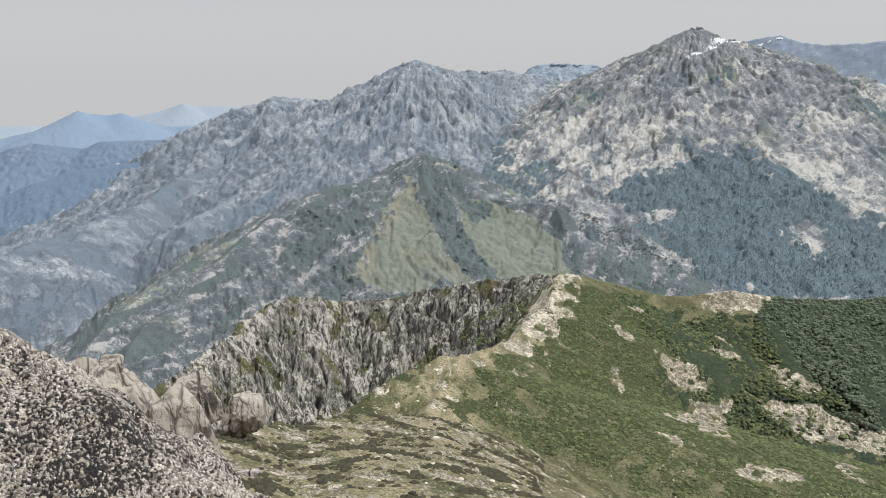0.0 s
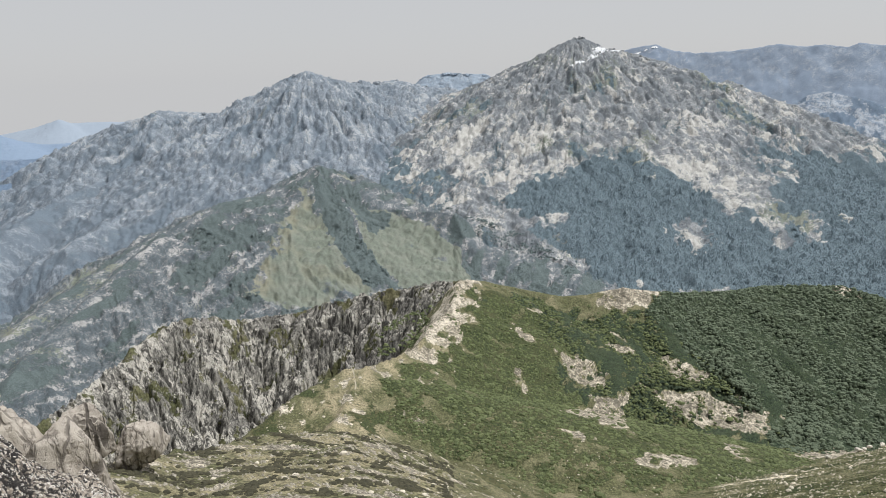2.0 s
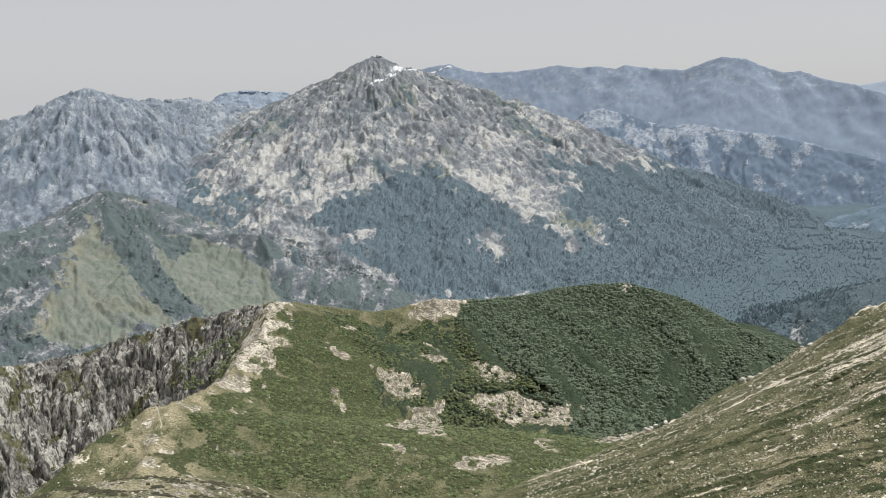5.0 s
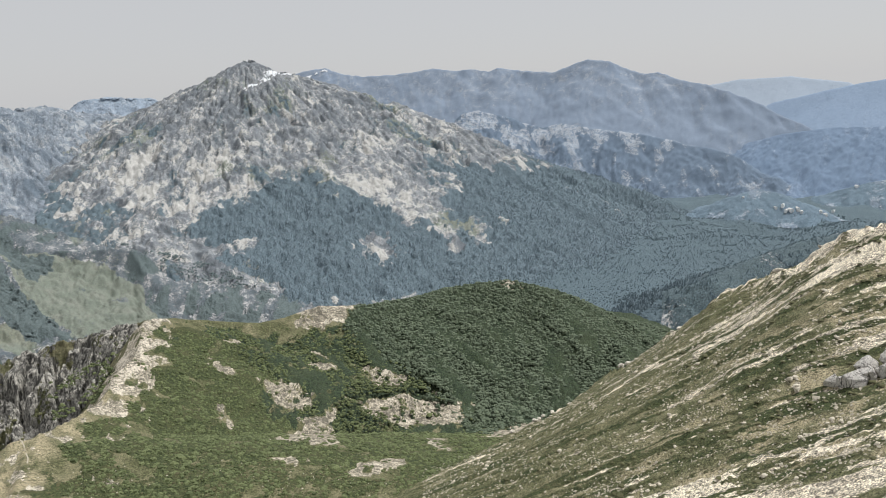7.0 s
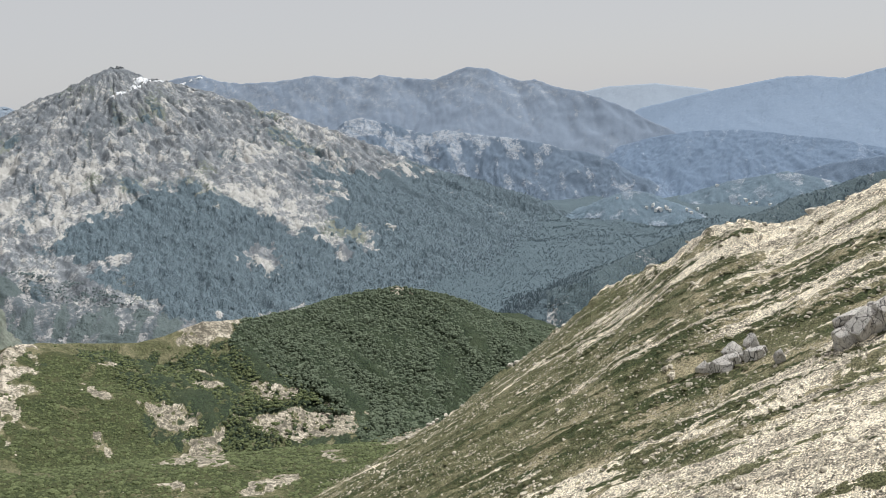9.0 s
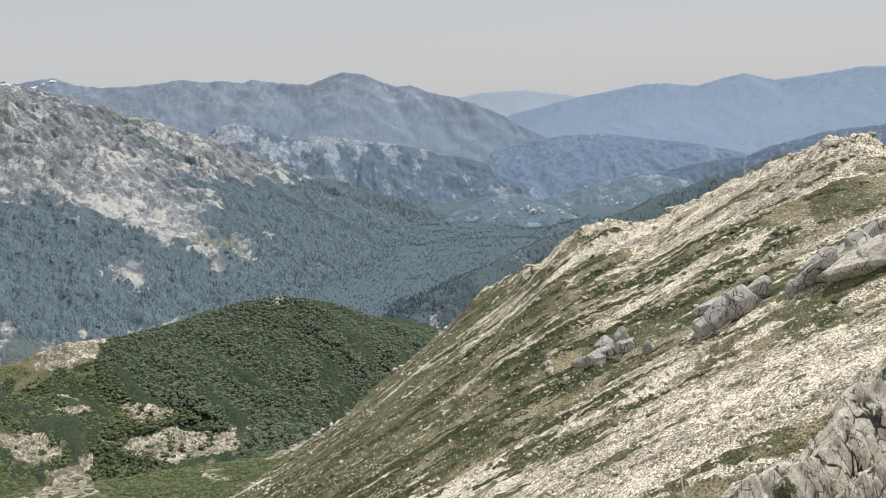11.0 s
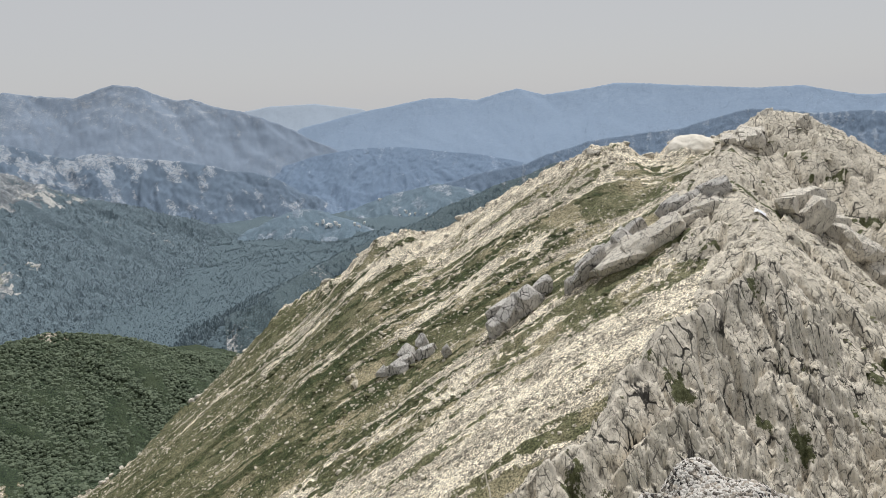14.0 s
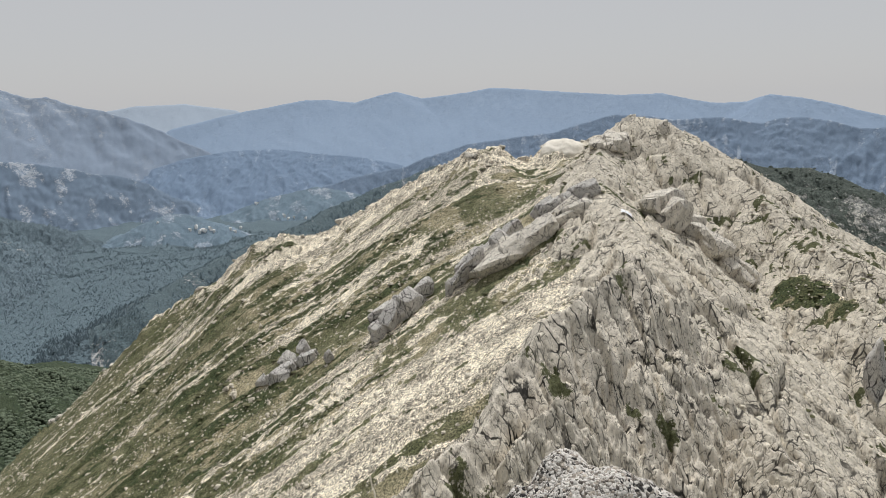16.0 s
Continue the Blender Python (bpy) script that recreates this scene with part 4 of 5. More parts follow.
def ridge_height(x, y):
    h1, s1, d1 = tent(x, y, CREST_SPINE, 0.60, 0.75)
    h2, d2 = banks(x, y, SIDE, 0.22, 0.95)
    h = soft_max(h1, h2, 4)
    d = np.minimum(d1, d2)
    bare = np.maximum(step(30, 8, d1 + 16 * fractal(x, y, 40, 4, 104)), step(1, -7, y + 7 * fractal(x, y, 22, 4, 105)))
    bare = bare * (1 - 0.8 * area(x, y, HEATH_RIGHT, 4, 6, 12, 106))
    z = h + np.clip(d / 8, 0.25, 1) * (0.6 * along_fall(x, y, 9, 2.5, 4, 110) + 0.45 * fractal(x, y, 3, 3, 115))
    crag = 2.4 * jointed(x, y, 11.0, 111) + 0.8 * jointed(x, y, 4.2, 121, 0.2) + 1.6 * (ridged(x, y, 18, 4, 116) - 0.6)
    brink = step(16, 4, d2 + 8 * fractal(x, y, 18, 3, 117))
    z = z + bare * crag * np.clip(d1 / 7, 0.22, 1) + brink * (1 - bare) * (1.3 + 1.1 * jointed(x, y, 5.5, 122, 0.9) + 0.5 * jointed(x, y, 2.2, 127, 0.8))
    return z, d2, bare


def ridge_cover(x, y, z, d2, bare):
    way = across_slope(x, y)
    base = np.interp(way / 0.87, [110, 140, 155, 168, 182, 198, 220, 245, 265, 290, 305], [0.44, 0.34, 0.14, 0.18, 0.44, 0.56, 0.68, 0.58, 0.54, 0.46, 0.30])
    n = 0.46 * along_fall(x, y, 13, 5.0, 3, 101) + 0.52 * along_fall(x, y, 4.0, 4.5, 4, 100) + 0.24 * along_fall(x, y, 1.5, 2.0, 3, 102)
    green = base + n + 0.22 * step(60, 135, y) + 0.4 * step(140, 190, y) - 0.5 * bare - 0.36 * step(16, 4, d2 + 8 * fractal(x, y, 18, 3, 117)) + 0.28 * bare * step(0.1, 0.5, fractal(x, y, 7, 4, 109)) + 0.4 * area(x, y, HEATH_RIGHT, 4, 6, 12, 106)
    wood = 0.20 + 0.40 * along_fall(x, y, 10, 6.0, 3, 103) + 0.42 * along_fall(x, y, 2.6, 5.0, 3, 108) + 0.16 * step(40, 120, y) + 0.6 * (base - 0.5) - 0.35 * bare - 0.2 * step(10, 2, d2) + 0.5 * area(x, y, HEATH_RIGHT, 4, 6, 12, 106)
    return green, wood


x, y = fan(np.arange(16, 113, 0.11), np.concatenate([np.geomspace(60, 110, 40, endpoint=False), np.geomspace(110, 330, 250, endpoint=False), np.geomspace(330, 430, 12)]))
z, d2, bare = ridge_height(x, y)
green, wood = ridge_cover(x, y, z, d2, bare)
ridge = tagged(sheet("granite_ridge", x, y, z, {"green": green, "wood": wood, "dry": step(-0.2, 0.5, fractal(x, y, 14, 4, 106)) * (1 - 0.85 * step(110, 170, y)), "pale": 0.1 + 0.4 * along_fall(x, y, 9, 5.0, 4, 107)}, [ridge_mat, crag_mat], cells(z > land(x, y) - 3), (bare[:-1, :-1] > 0.55).astype(int)),
               "pale granite ridge with scree, turf bands and a rocky summit", "mountain ridge")


def paint_cliff(x, y, z, fall):
    return {"green": 0.28 + 0.5 * fractal(x, y, 18, 4, 120) + 0.15 * step(8, 0, fall), "wood": np.zeros(x.shape)}


def paint_rib(x, y, z, fall):
    n = fractal(x, y, 8, 4, 123)
    return {"green": 0.16 + 0.55 * n, "wood": 0.15 + 0.5 * n}


rib_base = relief([(CREST_RIB, 1.5, 1.4)], 1.4, (6, 0.5), 1.6, 200, 0.5)


def rib_height(x, y):
    z, fall = rib_base(x, y)
    return z + (1.5 * jointed(x, y, 7.0, 211) + 0.45 * jointed(x, y, 2.6, 216, 0.1)) * np.clip(fall / 3, 0.3, 1), fall



buttress = mountain("rock_buttress", rib_height, CREST_RIB, 75, 112, 0.08, 55, 8, 140, 12, paint_rib, buttress_mat, None, 1.3)
buttress["label"] = "fissured grey granite buttress split by dark upright cracks"
buttress.parent = ridge

cliff_base = relief([(CREST_CLIFF, 1.2, 1.15)], 3.5, (12, 0.6), 3.0, 300, 0.4)


def cliff_height(x, y):
    z, fall = cliff_base(x, y)
    return z + (6.5 * jointed(x, y, 15, 231, 1.2) + 3.2 * jointed(x, y, 5.5, 236, 1.3)) * np.clip(fall / 12, 0.25, 1), fall



tagged(mountain("cliff_ridge", cliff_height, CREST_CLIFF, -27, 12, 0.075, 120, 50, 160, 22, paint_cliff, cliff_mat, land, 1.25),
       "grey cliff ridge of jagged weathered rock ribs", "cliff")

hill_height = relief([(CREST_SADDLE, 0.6, 0.52)], 1.2, (60, 0.15), 5.0, 500)


def paint_hill(x, y, z, fall):
    bearing = np.degrees(np.arctan2(x, y))
    grassy = step(26, 18, bearing + 3 * fractal(x, y, 50, 3, 131)) * step(30, 5, fall + 14 * fractal(x, y, 30, 3, 132))
    knob = step(28, 10, np.hypot(x - 208, y - 505) + 10 * fractal(x, y, 15, 3, 133)) + 0.5 * step(13, 3, np.hypot((x - 380) / 1.3, y - 488) + 8 * fractal(x, y, 6, 4, 134))
    r = np.hypot(x, y)
    beech = step(-1.5, 1.5, bearing - 25 - 0.087 * (530 - r) + 2 * fractal(x, y, 40, 4, 135))
    green, wood, bald, dry = ground_cover(x, y)
    wooded = 0.85 + 0.25 * fractal(x, y, 60, 4, 130) - 0.7 * grassy - 0.9 * knob
    wood = np.where(r > 540, 0.75, wood) - 0.7 * grassy - 0.9 * knob
    beech = beech * (1 - bald)
    return {"green": green + (0.75 - green) * beech - 0.7 * knob, "wood": wood + (wooded - wood) * beech, "dry": dry * (1 - beech), "beech": beech, "pale": -0.28 * bald}


tagged(mountain("wooded_hill", hill_height, CREST_SADDLE, 9, 53, 0.1, 210, 120, 110, 30, paint_hill, hill_mat, land),
       "rounded hill covered in dark green beech wood", "hill")

massif_height = relief([(CREST_MASSIF, 0.6, 0.60), (RIB_EAST, 0.75, 0.75), (RIB_MIDDLE, 0.75, 0.75), (RIB_SOUTH, 0.7, 0.7), (RIB_WEST, 0.75, 0.75), (RIB_FAR_EAST, 0.6, 0.6)],
                       11.0, (120, 0.35), 25.0, 2600, 0.3, (842, 2600))


def paint_massif(x, y, z, fall):
    n = fractal(x, y, 220, 6, 140)
    a, d = radiating(x, y, (842, 2600))
    streaks = fractal(a / 60, d / 260, 1, 5, 147) + 0.5 * fractal(x, y, 60, 4, 148)
    bands = fractal(a / 42 + 0.5 * fractal(x, y, 80, 3, 136), d / 260, 1, 5, 137)
    # Rib crests coloured paler, hollows darker and wooded, reinforcing the relief's shading.
    spots = fractal(x, y, 34, 5, 139) + 1.6 * fluting(x, y, (842, 2600))
    forest = area(x, y, PINE_WOOD, 22, 48, 70, 141)
    forest = np.maximum(forest, step(980, 1080, x) * step(-250, -310, z + 25 * n))
    isles = areas(x, y, PINE_ISLES, 12, 26, 45, 142)
    bare = np.maximum(areas(x, y, BARE_IN_WOOD, 12, 30, 26, 143), area(x, y, PALE_RIB, 20, 46, 40, 144))
    slabs = areas(x, y, PALE_SLABS, 14, 26, 40, 146)
    wood = 0.34 + 0.24 * n + 0.20 * streaks - 0.16 * step(-90, 40, z) + 0.14 * step(-170, -260, z) + 0.5 * forest + 0.4 * isles
    wood = wood - 0.55 * bare - 0.25 * slabs - 0.34 * step(0.25, 0.6, spots) * (1 - 0.55 * forest)
    return {"green": 0.26 + 0.35 * n + 0.15 * streaks, "wood": wood,
            "pale": -0.26 + 0.5 * bands + 0.40 * spots + 0.55 * fractal(x, y, 130, 4, 145) + 0.5 * slabs + 0.3 * bare - 0.22 * step(-130, 20, z)}


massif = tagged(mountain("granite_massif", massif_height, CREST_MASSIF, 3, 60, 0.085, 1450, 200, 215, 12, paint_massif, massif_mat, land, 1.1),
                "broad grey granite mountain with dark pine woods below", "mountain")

wall_height = relief([(CREST_LEFT_MASSIF, 0.6, 0.6), (RIB_WALL, 0.8, 0.8), (RIB_WALL_SIDE, 0.8, 0.8), (RIB_WALL_WEST, 0.7, 0.7), (RIB_WALL_LOW, 0.7, 0.7), (RIB_WALL_FOOT, 0.6, 0.6)],
                     12.0, (100, 0.4), 25.0, 2200, 0.3, (-106, 2800))


def paint_wall(x, y, z, fall):
    n = fractal((0.55 * x + 0.83 * y) / 2.5, 0.83 * x - 0.55 * y, 90, 6, 150)
    a, d = radiating(x, y, (-106, 2800))
    streaks = fractal(a / 50, d / 260, 1, 5, 157) + 0.4 * fractal(x, y, 50, 4, 158)
    # Tone follows the fluting too: shading of ribs and hollows put into colour.
    return {"green": 0.15 + 0.3 * n, "wood": 0.30 + 0.35 * n + step(-220, -400, z) * 0.2 - 0.2 * streaks - 0.5 * fluting(x, y, (-106, 2800)), "pale": -0.24 + 0.3 * streaks + 1.1 * fluting(x, y, (-106, 2800)) + 0.2 * fractal(a / 14 + 0.7 * fractal(x, y, 40, 3, 138), d / 100, 1, 4, 159) + 0.35 * fractal(x, y, 120, 4, 155) - 0.25 * step(-150, -300, z)}


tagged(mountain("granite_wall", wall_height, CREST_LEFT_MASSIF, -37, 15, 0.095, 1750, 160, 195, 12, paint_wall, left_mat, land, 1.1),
       "long granite mountain wall with a jagged crest, painted haze-blue", "mountain")

pasture_height = relief([(CREST_PYRAMID, 0.5, 0.5), (CREST_GREEN_DOME, 0.85, 1.1), (RIB_PYRAMID, 0.7, 0.6), (RIB_PASTURE, 0.7, 0.7), (RIB_PASTURE_WEST, 0.6, 0.6)],
                        5.5, (60, 0.42), 10.0, 1500)


def paint_pasture(x, y, z, fall):
    n = fractal(x, y, 120, 5, 160)
    bearing = np.degrees(np.arctan2(x, y))
    gully = np.maximum(area(x, y, GULLY_WOOD, 5, 7, 30, 161), 0.8 * area(x, y, GULLY_SIDE, 6, 12, 30, 162))
    clump = area(x, y, DOME_CLUMP, 3, 6, 15, 163)
    dark = areas(x, y, DARK_SIDES, 10, 26, 40, 164)
    face, dome = area(x, y, FACE_MEADOW, 8, 16, 40, 167), area(x, y, DOME_MEADOW, 6, 10, 40, 168)
    meadow = np.maximum(face, dome)
    dry = area(x, y, FACE_DRY, 10, 18, 30, 169)
    ribs = fractal((0.55 * x + 0.83 * y) / 3.5, 0.83 * x - 0.55 * y, 32, 5, 165)
    edge = step(9.0, 11.0, bearing + 0.8 * n)
    slabs = fractal((0.55 * x + 0.83 * y) / 4.0, 0.83 * x - 0.55 * y, 14, 5, 166)
    green = 0.20 + 0.4 * n + 0.25 * fractal(x, y, 40, 4, 155) + 0.66 * meadow + 0.3 * dry
    wood = 0.36 + 0.6 * ribs * (1 - 0.85 * meadow) - 0.25 * meadow - 0.15 * dry + 0.7 * gully + 0.35 * dark + 0.6 * clump
    return {"green": green - 0.4 * edge, "wood": wood + 0.2 * edge, "dry": np.clip(0.22 * dry + 0.2 * step(0.0, 0.5, fractal(x, y, 60, 4, 156)) * (1 - dome), 0, 1), "pale": -0.24 + 0.7 * slabs}


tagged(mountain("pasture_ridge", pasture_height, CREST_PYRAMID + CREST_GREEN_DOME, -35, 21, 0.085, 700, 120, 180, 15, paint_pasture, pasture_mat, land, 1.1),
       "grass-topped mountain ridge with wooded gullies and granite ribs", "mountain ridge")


def paint_far(x, y, z, fall):
    n = fractal(x, y, 200, 6, 170)
    gullies = fractal(np.arctan2(x, y) * 110 + 0.8 * n, z / 120, 1, 4, 172) * step(1500, 2200, np.hypot(x, y))
    near = step(1500, 900, np.hypot(x, y))
    return {"green": np.full(x.shape, 0.1), "wood": 0.40 + (0.2 + 0.3 * near) * n + 0.3 * gullies + step(0, -200, z) * 0.3, "pale": 0.4 * gullies + 0.1 * n}


def paint_spur(x, y, z, fall):
    n = fractal((0.55 * x + 0.83 * y) / 1.6, 0.83 * x - 0.55 * y, 60, 6, 171)
    return {"green": np.full(x.shape, 0.1), "wood": 0.40 + 0.46 * n + 0.3 * step(-200, -330, z), "pale": 0.25 + 0.3 * n}


range_height = relief([(CREST_FAR_RANGE, 0.85, 0.85)], 3.0, (90, 0.10), 15.0, 2500)
knoll_height = relief([(CREST_KNOLL, 0.5, 0.5)], 5.0, (90, 0.3), 12.0, 2500)
lowhill_height = relief([(CREST_LOW_HILL, 0.5, 0.5)], 5.0, (90, 0.3), 12.0, 2500)
side_height = relief([(CREST_VALLEY_SIDE, 0.6, 0.6)], 5.0, (120, 0.25), 15.0, 2500)
back_height = relief([(CREST_BACK_SPUR, 0.6, 0.6)], 3.0, (60, 0.3), 8.0, 2500)
# Distance haze on these ranges comes only from their material colours.
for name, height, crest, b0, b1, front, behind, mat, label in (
        ("granite_spur", relief([(CREST_GRANITE_SPUR, 0.8, 0.8)], 9.0, (90, 0.35), 15.0, 2500), CREST_GRANITE_SPUR, 31, 62, 700, 150, spur_mat, "low granite spur speckled with pines, painted haze-blue"),
        ("far_range", range_height, CREST_FAR_RANGE, 20, 68, 1000, 100, range_mat, "bare mountain range with one high dome, tinted grey-blue with painted haze"),
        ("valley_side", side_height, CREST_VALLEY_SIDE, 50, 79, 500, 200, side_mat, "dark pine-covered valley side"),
        ("foothill", relief([(CREST_FOOTHILL, 0.5, 0.5)], 7.0, (110, 0.3), 12.0, 2500), CREST_FOOTHILL, 51, 82, 700, 150, foot_mat, "low wooded foothills in painted blue haze"),
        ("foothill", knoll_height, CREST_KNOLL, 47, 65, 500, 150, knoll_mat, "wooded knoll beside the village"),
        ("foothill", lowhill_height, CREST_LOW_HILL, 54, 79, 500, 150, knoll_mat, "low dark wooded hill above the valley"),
        ("wooded_range", relief([(CREST_WOODED, 0.8, 0.8)], 9.0, (130, 0.4), 15.0, 2500), CREST_WOODED, 66, 112, 800, 100, wooded_mat, "wooded mountain range tinted dark blue with painted haze"),
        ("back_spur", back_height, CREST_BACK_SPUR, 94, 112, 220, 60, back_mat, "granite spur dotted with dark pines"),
        ("low_spur", relief([(CREST_LOW_LEFT, 0.7, 0.7)], 8.0, (120, 0.35), 15.0, 2500), CREST_LOW_LEFT, -36, -19, 700, 200, low_mat, "mountain spur tinted dark blue with painted haze"),
        ("middle_ridge", relief([(CREST_MID_LEFT, 0.7, 0.7)], 8.0, (120, 0.35), 15.0, 2500), CREST_MID_LEFT, -36, -16, 700, 200, mid_mat, "rocky ridge tinted blue-grey with painted haze"),
        ("jagged_range", relief([(CREST_JAGGED, 0.8, 0.8)], 9.0, (60, 0.5), 10.0, 2500, 0.8), CREST_JAGGED, 5, 13, 400, 60, jag_mat, "far jagged peaks tinted blue with painted haze")):
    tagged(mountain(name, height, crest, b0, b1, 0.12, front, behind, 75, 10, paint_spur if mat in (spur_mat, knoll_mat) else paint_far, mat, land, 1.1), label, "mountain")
far_range = bpy.data.objects["far_range"]

# Backdrop hills; their fading is put into the materials.
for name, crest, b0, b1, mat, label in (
        ("blue_range", CREST_FAR_LEFT, -37, -14, blue_mat, "smooth hills fading in painted blue haze"),
        ("blue_range", CREST_BLUE, 54, 113, blue_mat, "long range of hills fading in painted blue haze"),
        ("pale_range", CREST_PALE_LEFT, -37, -10, pale_mat, "hills at the skyline, palest with painted haze"),
        ("pale_range", CREST_PALE_RIGHT, 49, 66, pale_mat, "hills at the skyline, palest with painted haze")):
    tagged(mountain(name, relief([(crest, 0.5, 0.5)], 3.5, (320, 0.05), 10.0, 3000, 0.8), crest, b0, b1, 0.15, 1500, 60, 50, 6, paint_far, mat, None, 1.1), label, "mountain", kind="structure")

# ---- growth and stones, too many to count ----
rng = np.random.default_rng(4)


def scatter(b0, b1, r0, r1, count):
    bearing, r = np.radians(rng.uniform(b0, b1, count)), np.sqrt(rng.uniform(r0 * r0, r1 * r1, count))
    return r * np.sin(bearing), r * np.cos(bearing)


def clumps(name, x, y, z, wide, tall, sink, material, label, category, pointed=False, sides=6, jitter=0.22, smooth=False):
    """Many small domes (or cones) in one mesh: crowns, bushes or stones."""
    n = len(x)
    turn = rng.uniform(0, 2 * np.pi, n)[:, None] + np.linspace(0, 2 * np.pi, sides, endpoint=False)[None, :]
    rings = [(1.0, 0.0)] if pointed else [(1.0, 0.25), (0.66, 0.80)]
    verts = []
    for rad, high in rings:
        rr = rad * wide[:, None] * (1 + jitter * rng.uniform(-1, 1, (n, sides)))
        verts.append(np.stack([x[:, None] + rr * np.cos(turn), y[:, None] + rr * np.sin(turn),
                               z[:, None] + tall[:, None] * (high - sink) * (1 + 0.3 * jitter * rng.uniform(-1, 1, (n, sides)))], -1))
    tip = np.stack([x + 0.15 * wide * rng.uniform(-1, 1, n), y + 0.15 * wide * rng.uniform(-1, 1, n), z + tall * (1.0 - sink)], -1)[:, None, :]
    co = np.concatenate([*verts, tip], 1).reshape(-1, 3)
    per = sides * len(rings) + 1
    faces = []
    for k in range(len(rings) - 1):
        for i in range(sides):
            j = (i + 1) % sides
            faces.append((k * sides + i, k * sides + j, (k + 1) * sides + j, (k + 1) * sides + i))
    top = (len(rings) - 1) * sides
    tris = [(top + i, top + (i + 1) % sides, per - 1) for i in range(sides)]
    base = (np.arange(n) * per)[:, None, None]
    quads = (np.array(faces, int).reshape(-1, 4)[None] + base).reshape(-1, 4)
    caps = (np.array(tris)[None] + base).reshape(-1, 3)
    me = bpy.data.meshes.new(name)
    me.vertices.add(len(co))
    me.vertices.foreach_set("co", co.astype(np.float32).ravel())
    loops = np.concatenate([quads.ravel(), caps.ravel()]).astype(np.int32)
    me.loops.add(len(loops))
    me.loops.foreach_set("vertex_index", loops)
    me.polygons.add(len(quads) + len(caps))
    starts = np.concatenate([np.arange(len(quads)) * 4, len(quads) * 4 + np.arange(len(caps)) * 3]).astype(np.int32)
    me.polygons.foreach_set("loop_start", starts)
    me.polygons.foreach_set("use_smooth", np.full(len(starts), smooth))
    me.update(calc_edges=True)
    me.materials.append(material)
    return tagged(new(name, me), label, category, kind="stuff")


def grow(name, b0, b1, r0, r1, count, height, share, size, aspect, material, label, category, pointed=False, sink=0.25, sides=6, smooth=False):
    """Scatter clumps over a surface where share() lets them stand."""
    x, y = scatter(b0, b1, r0, r1, count)
    z, fall = height(x, y)
    ok = (share(x, y, z, fall) > rng.uniform(0, 1, count)) & (z > land(x, y) - 4)
    x, y, z = x[ok], y[ok], np.maximum(z, land(x, y))[ok]
    wide = size * rng.lognormal(0, 0.3, len(x))
    return clumps(name, x, y, z, wide, wide * aspect * rng.uniform(0.8, 1.25, len(x)), sink, material, label, category, pointed, sides, smooth=smooth)


def on_land(x, y):
    z = land(x, y)
    return z, np.full(x.shape, 99.0)


def on_ridge(x, y):
    z, d2, bare = ridge_height(x, y)
    return z, d2


def shoulder_streak(x, y):
    """Bands of heath that lie across the shoulder."""
    return fractal(0.75 * x - 0.3 * y, 0.4 * x + 0.9 * y, 4.5, 4, 186)


def leafy(x, y, z, f):
    m = paint_hill(x, y, z, f)
    return np.clip(m["wood"] * 3 - 0.9, 0, 1), m["beech"]


def bowl_height(x, y):
    z, f = hill_height(x, y)
    return np.maximum(z, land(x, y)), f


grow("beech_wood", 14, 53, 370, 660, 33000, hill_height, lambda x, y, z, f: leafy(x, y, z, f)[0] * leafy(x, y, z, f)[1], 1.35, 1.2, beech_mat, "dense dark green beech crowns on the hill", "trees", sink=0.45, sides=5)
grow("alder_scrub", 2, 42, 240, 560, 32000, bowl_height, lambda x, y, z, f: leafy(x, y, z, f)[0] * (1 - leafy(x, y, z, f)[1]), 0.9, 0.95, scrub_mat, "bright green alder scrub filling the bowl", "shrubs", sink=0.48, sides=5)
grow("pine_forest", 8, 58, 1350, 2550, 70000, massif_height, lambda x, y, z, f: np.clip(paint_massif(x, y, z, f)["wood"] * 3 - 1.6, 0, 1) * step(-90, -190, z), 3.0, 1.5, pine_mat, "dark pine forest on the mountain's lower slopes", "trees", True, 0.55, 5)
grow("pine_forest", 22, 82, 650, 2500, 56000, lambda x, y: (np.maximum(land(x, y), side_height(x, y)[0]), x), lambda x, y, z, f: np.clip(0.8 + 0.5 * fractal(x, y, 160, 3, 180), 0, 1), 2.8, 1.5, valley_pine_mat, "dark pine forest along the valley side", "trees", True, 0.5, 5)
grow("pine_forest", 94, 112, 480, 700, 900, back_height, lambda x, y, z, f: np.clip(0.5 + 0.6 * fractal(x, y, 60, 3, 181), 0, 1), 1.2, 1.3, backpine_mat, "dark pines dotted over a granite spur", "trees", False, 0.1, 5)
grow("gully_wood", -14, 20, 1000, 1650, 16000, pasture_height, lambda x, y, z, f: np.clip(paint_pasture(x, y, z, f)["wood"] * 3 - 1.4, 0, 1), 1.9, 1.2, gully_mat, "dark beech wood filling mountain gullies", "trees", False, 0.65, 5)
grow("heath", 34, 112, 90, 360, 9000, on_ridge, lambda x, y, z, f: np.clip(ridge_cover(x, y, z, f, 0.0)[1] * 2.6 - 0.7, 0, 1), 0.75, 0.35, heath_mat, "low dark heath mats among the rocks", "shrubs", sink=0.35)
grow("heath", -24, 45, 20, 300, 12000, on_land, lambda x, y, z, f: np.clip(ground_cover(x, y)[1] * 2.6 - 0.6, 0, 1), 0.6, 0.35, heath_mat, "low brown-green heath mats on the turf", "shrubs", sink=0.35)
